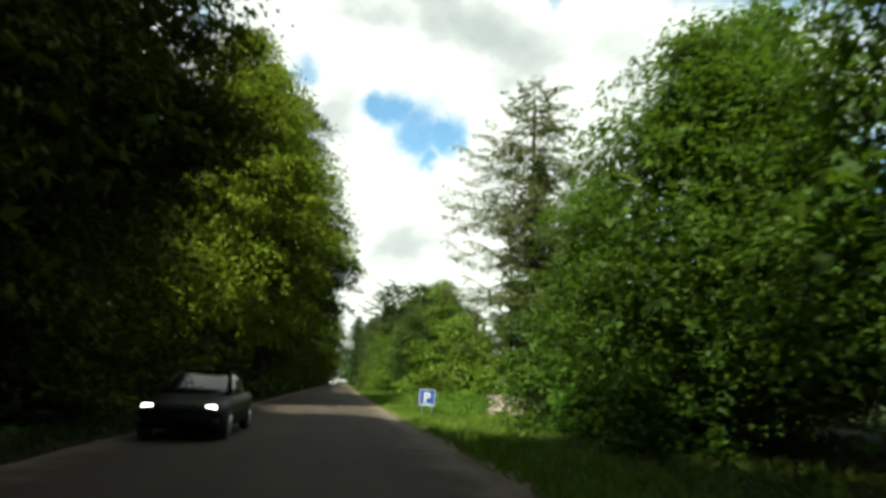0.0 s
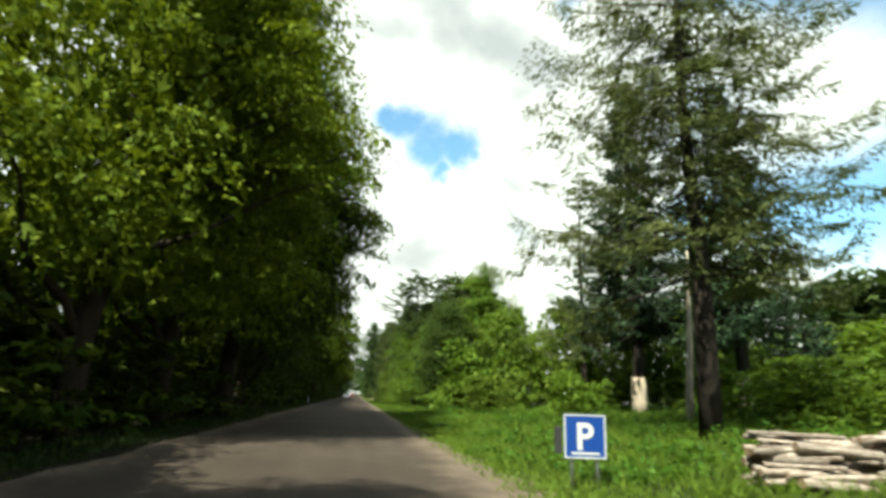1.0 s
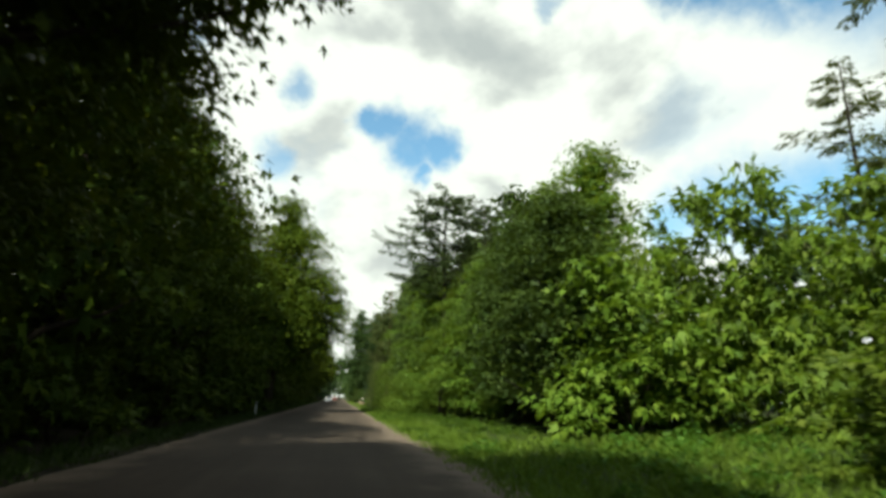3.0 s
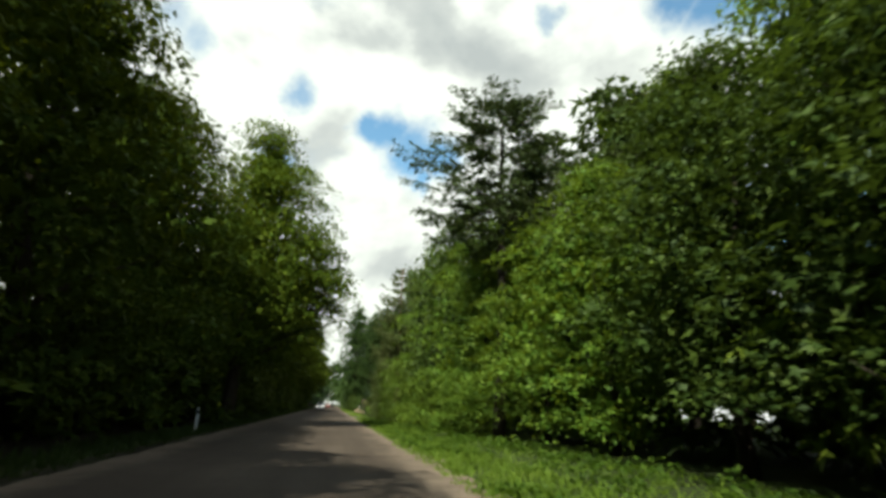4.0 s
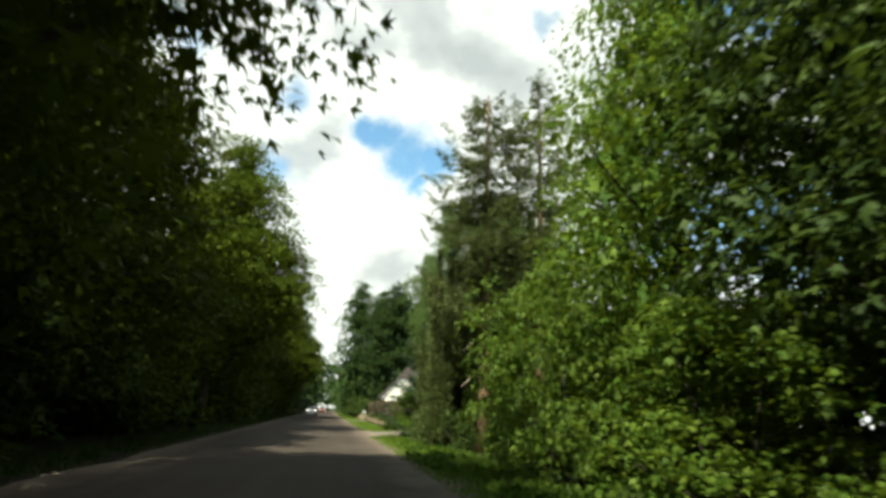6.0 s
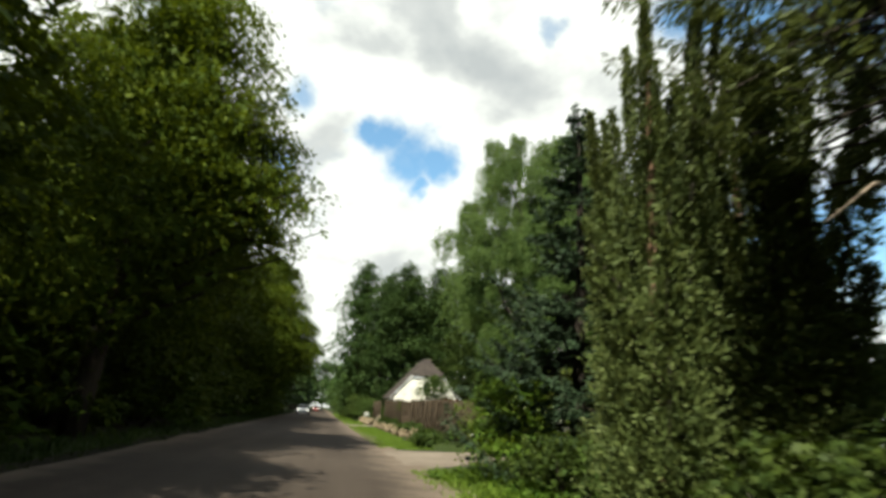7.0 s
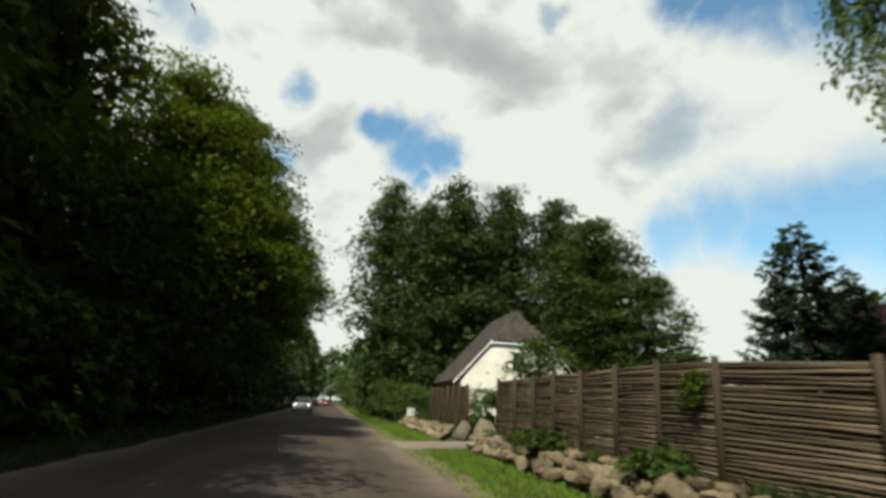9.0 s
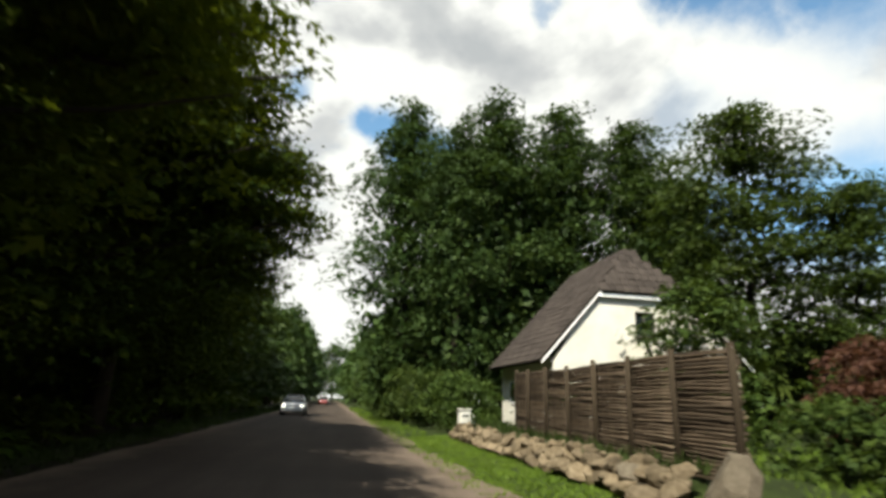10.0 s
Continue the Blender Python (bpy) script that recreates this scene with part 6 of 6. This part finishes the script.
plant(shrub, [(8.6, 158.2, 0, 0.8, 0.7), (10.0, 163.6, 60, 1.0, 1.1), (8.2, 163, 130, 0.9, 1.1), (12.5, 157.0, 200, 1.1, 0.7), (16.5, 160.5, 10, 1.3, 1.3), (7.6, 167.2, 50, 0.9, 0.9)], "garden shrubs")


def roadside_box():
    b = empty("mailbox_stand", "pale weathered box stand by the road", "mailbox", pose(5.25, 171.9, rise(5.25), 0, 0, 8))
    body = part("body", box(0.42, 0.36, 0.92, 0, 0, 0, 0.02), POST_STONE, b)
    bm = box(0.5, 0.44, 0.06, 0, 0, 0.92, 0.015)
    part("lid", bm, POST_STONE, b)
    part("flap", box(0.28, 0.015, 0.08, 0, -0.186, 0.68, 0.003), PLASTIC, body, "dark letter slot")
    part("post", box(0.12, 0.12, 0.75, 0.46, 0.25, 0, 0.015), POST_STONE, b, "short pale post beside it")
    return b


roadside_box()


def marker_post(x, y):
    m = empty("marker_post", "white plastic edge marker post on the verge", "marker post", pose(x, y, 0), "edge marker posts")
    part("post", box(0.11, 0.06, 1.0, 0, 0, -0.05, 0.012), SIGN_WHITE, m)
    part("band", box(0.114, 0.064, 0.16, 0, 0, 0.70, 0.004), PLASTIC, m, "dark reflector band")


marker_post(-5.5, 85.6)


# ---- cars ----
def car(name, label, paint, x, y, turn, group, lit=True):
    c = empty(name, label, "car", pose(x, y, 0.03, 0, 0, turn), group)
    # body: rings from bumper to bumper, of half width, sill and belt height
    rings = []
    bm = bmesh.new()
    for yy, w, lo, hi in ((-2.18, 0.60, 0.36, 0.58), (-2.12, 0.76, 0.27, 0.68), (-1.9, 0.84, 0.22, 0.77), (-1.3, 0.87, 0.20, 0.85), (-0.92, 0.875, 0.20, 0.91), (0.2, 0.88, 0.20, 0.92), (1.3, 0.875, 0.20, 0.94), (1.8, 0.86, 0.22, 0.95), (2.08, 0.79, 0.28, 0.91), (2.16, 0.64, 0.38, 0.80)):
        half = ((0.88, lo), (1.0, lo + 0.14 * (hi - lo)), (1.0, lo + 0.60 * (hi - lo)), (0.965, lo + 0.86 * (hi - lo)), (0.85, lo + 0.985 * (hi - lo)), (0.45, hi + 0.012), (0.0, hi + 0.02))
        pts = [(-k * w, z) for k, z in half] + [(k * w, z) for k, z in reversed(half[:-1])]
        rings.append([bm.verts.new((px, yy, z)) for px, z in pts])
    for a, b in zip(rings, rings[1:]):
        for i in range(len(a)):
            k = (i + 1) % len(a)
            bm.faces.new((a[i], a[k], b[k], b[i]))
    bm.faces.new(rings[0][::-1])
    bm.faces.new(rings[-1])
    bmesh.ops.recalc_face_normals(bm, faces=bm.faces[:])
    body = part("body", bm, paint, c, smooth=True)
    # cabin: rounded rings that lean in towards the roof
    bm = bmesh.new()
    rings = []
    for z, w, front, back in ((0.88, 0.77, -1.02, 1.70), (1.05, 0.735, -0.72, 1.52), (1.22, 0.68, -0.43, 1.32), (1.36, 0.61, -0.17, 1.10), (1.42, 0.53, 0.0, 0.92)):
        ring = []
        for k in range(20):
            q = 2 * math.pi * (k + 0.5) / 20
            cx, cy = math.cos(q), math.sin(q)
            ring.append(bm.verts.new((w * math.copysign(abs(cx) ** 0.35, cx), (front + back) / 2 + (back - front) / 2 * math.copysign(abs(cy) ** 0.35, cy), z)))
        rings.append(ring)
    for a, b in zip(rings, rings[1:]):
        for i in range(20):
            bm.faces.new((a[i], a[(i + 1) % 20], b[(i + 1) % 20], b[i]))
    bm.faces.new(rings[-1])
    bm.faces.new(rings[0][::-1])
    bmesh.ops.recalc_face_normals(bm, faces=bm.faces[:])
    cabin = part("cabin", bm, CAR_GLASS, c, "tinted glass cabin", smooth=True)
    part("roof", box(1.10, 1.10, 0.045, 0, 0.46, 1.40, 0.02), paint, cabin)
    for sx in (-1, 1):
        for y0, z0, y1, z1 in ((-0.90, 0.94, -0.06, 1.41), (0.5, 0.94, 0.5, 1.41), (1.55, 0.96, 0.96, 1.41)):
            tube("pillar", [(sx * 0.735, y0, z0), (sx * 0.665, (y0 + y1) / 2, 1.2), (sx * 0.54, y1, z1)], [0.035, 0.035, 0.03], paint, cabin, 6)
        part("wing_mirror", box(0.16, 0.09, 0.11, sx * 0.88, -0.62, 0.95, 0.02), PLASTIC, c)
        lamp = box(0.22, 0.05, 0.10, sx * 0.62, -2.09, 0.63, 0.02)
        part("headlight", lamp, LAMP_ON if lit else CAR_GLASS, c, "lit white headlight")
        for yy in (-1.35, 1.35):
            bm = bmesh.new()
            bmesh.ops.create_cone(bm, cap_ends=True, segments=24, radius1=0.32, radius2=0.32, depth=0.2, matrix=pose(sx * 0.80, yy, 0.31, 0, 90, 0))
            bmesh.ops.bevel(bm, geom=[e for e in bm.edges if len(e.link_faces) == 2 and e.calc_face_angle(0) > 1], offset=0.03, segments=2, affect="EDGES")
            wheel = part("wheel", bm, RUBBER, c)
            bm = bmesh.new()
            bmesh.ops.create_cone(bm, cap_ends=True, segments=20, radius1=0.20, radius2=0.17, depth=0.03, matrix=pose(sx * 0.908, yy, 0.31, 0, 90 * sx, 0))
            part("rim", bm, STEEL, wheel)
    part("grille", box(0.72, 0.04, 0.14, 0, -2.12, 0.60, 0.01), PLASTIC, c)
    part("bumper", box(1.62, 0.10, 0.16, 0, -2.10, 0.34, 0.03), PLASTIC, c)
    part("number_plate", box(0.50, 0.02, 0.11, 0, -2.165, 0.40, 0.003), SIGN_WHITE, c)
    return c


car("car", "dark saloon car with lit headlights on the oncoming lane", CAR_DARK, -3.2, 14.7, 0, "cars", True)
car("car", "white car with lit headlights far along the road", CAR_WHITE, -2.5, 194.5, 0, "cars", True)
car("car", "dull red car far along the road", CAR_RED, -1.2, 262, 0, "cars", True)

plum = broadleaf("plum_tree", "small light green fruit tree behind the fence", "tree", 6.6, 2.4, 1.8, LEAF_FRESH, 70, 110, 0.15, trunk_r=0.09, limbs=8)
plant(plum, [(17.5, 134.8, 40, 1.35, 1.12)], "fruit trees")
rear_bush = bush("garden_hedge", "dark green hedge growth behind the gardens", 3.6, 2.8, LEAF_DEEP, 34, 16, 0.7)
plant(rear_bush, row(31, 22.0, 128, 143, 4.2, 1.0) + row(32, 30.0, 122, 144, 4.6, 1.5, tall=(1.0, 1.7)) + row(36, 30.0, 152, 176, 4.6, 1.5, tall=(0.5, 0.8)) + row(35, 13.0, 66, 116, 4.2, 0.8, tall=(1.0, 1.5)) + row(33, 20.0, 172, 200, 4.5, 1.5) + row(34, 46.0, 14, 110, 5.0, 3.0, wide=(1.2, 1.6), tall=(0.9, 1.5))
      + [(13.5, 176, 0, 1.0, 1.0), (17.5, 174.5, 40, 1.0, 0.9), (33.5, 75, 10, 1.5, 0.7), (39.0, 74, 60, 1.5, 0.7), (45.0, 72, 110, 1.5, 0.8), (11.8, 141.5, 20, 0.6, 0.75), (15.2, 143.2, 90, 0.7, 0.85), (18.8, 142.6, 160, 0.8, 0.95), (13.0, 145.5, 40, 0.6, 0.7), (15.5, 164.5, 80, 0.6, 0.55), (18.5, 163.5, 120, 0.9, 0.6), (17.4, 170.5, 10, 0.9, 0.95), (20.5, 168.0, 130, 0.9, 1.0), (9.8, 171.0, 70, 0.5, 0.6)], "hedge growth behind the gardens")
plant(copy_thing(wood, pose(0, 0, 0)), [(26.5, 136.5, 70, 1.0, 0.8), (20.5, 153.6, 10, 0.8, 0.46), (25.0, 142.0, 200, 1.0, 0.9), (22.0, 137.0, 20, 0.8, 0.7), (31.5, 141, 140, 1.1, 0.9), (23.5, 153.5, 30, 0.7, 0.5), (33, 158, 200, 1.1, 0.7), (26.5, 178.5, 120, 0.8, 0.42), (32.0, 181, 220, 0.9, 0.45), (38, 176, 80, 1.0, 0.5)], "trees behind the gardens", "mid-green tree behind the garden fence")
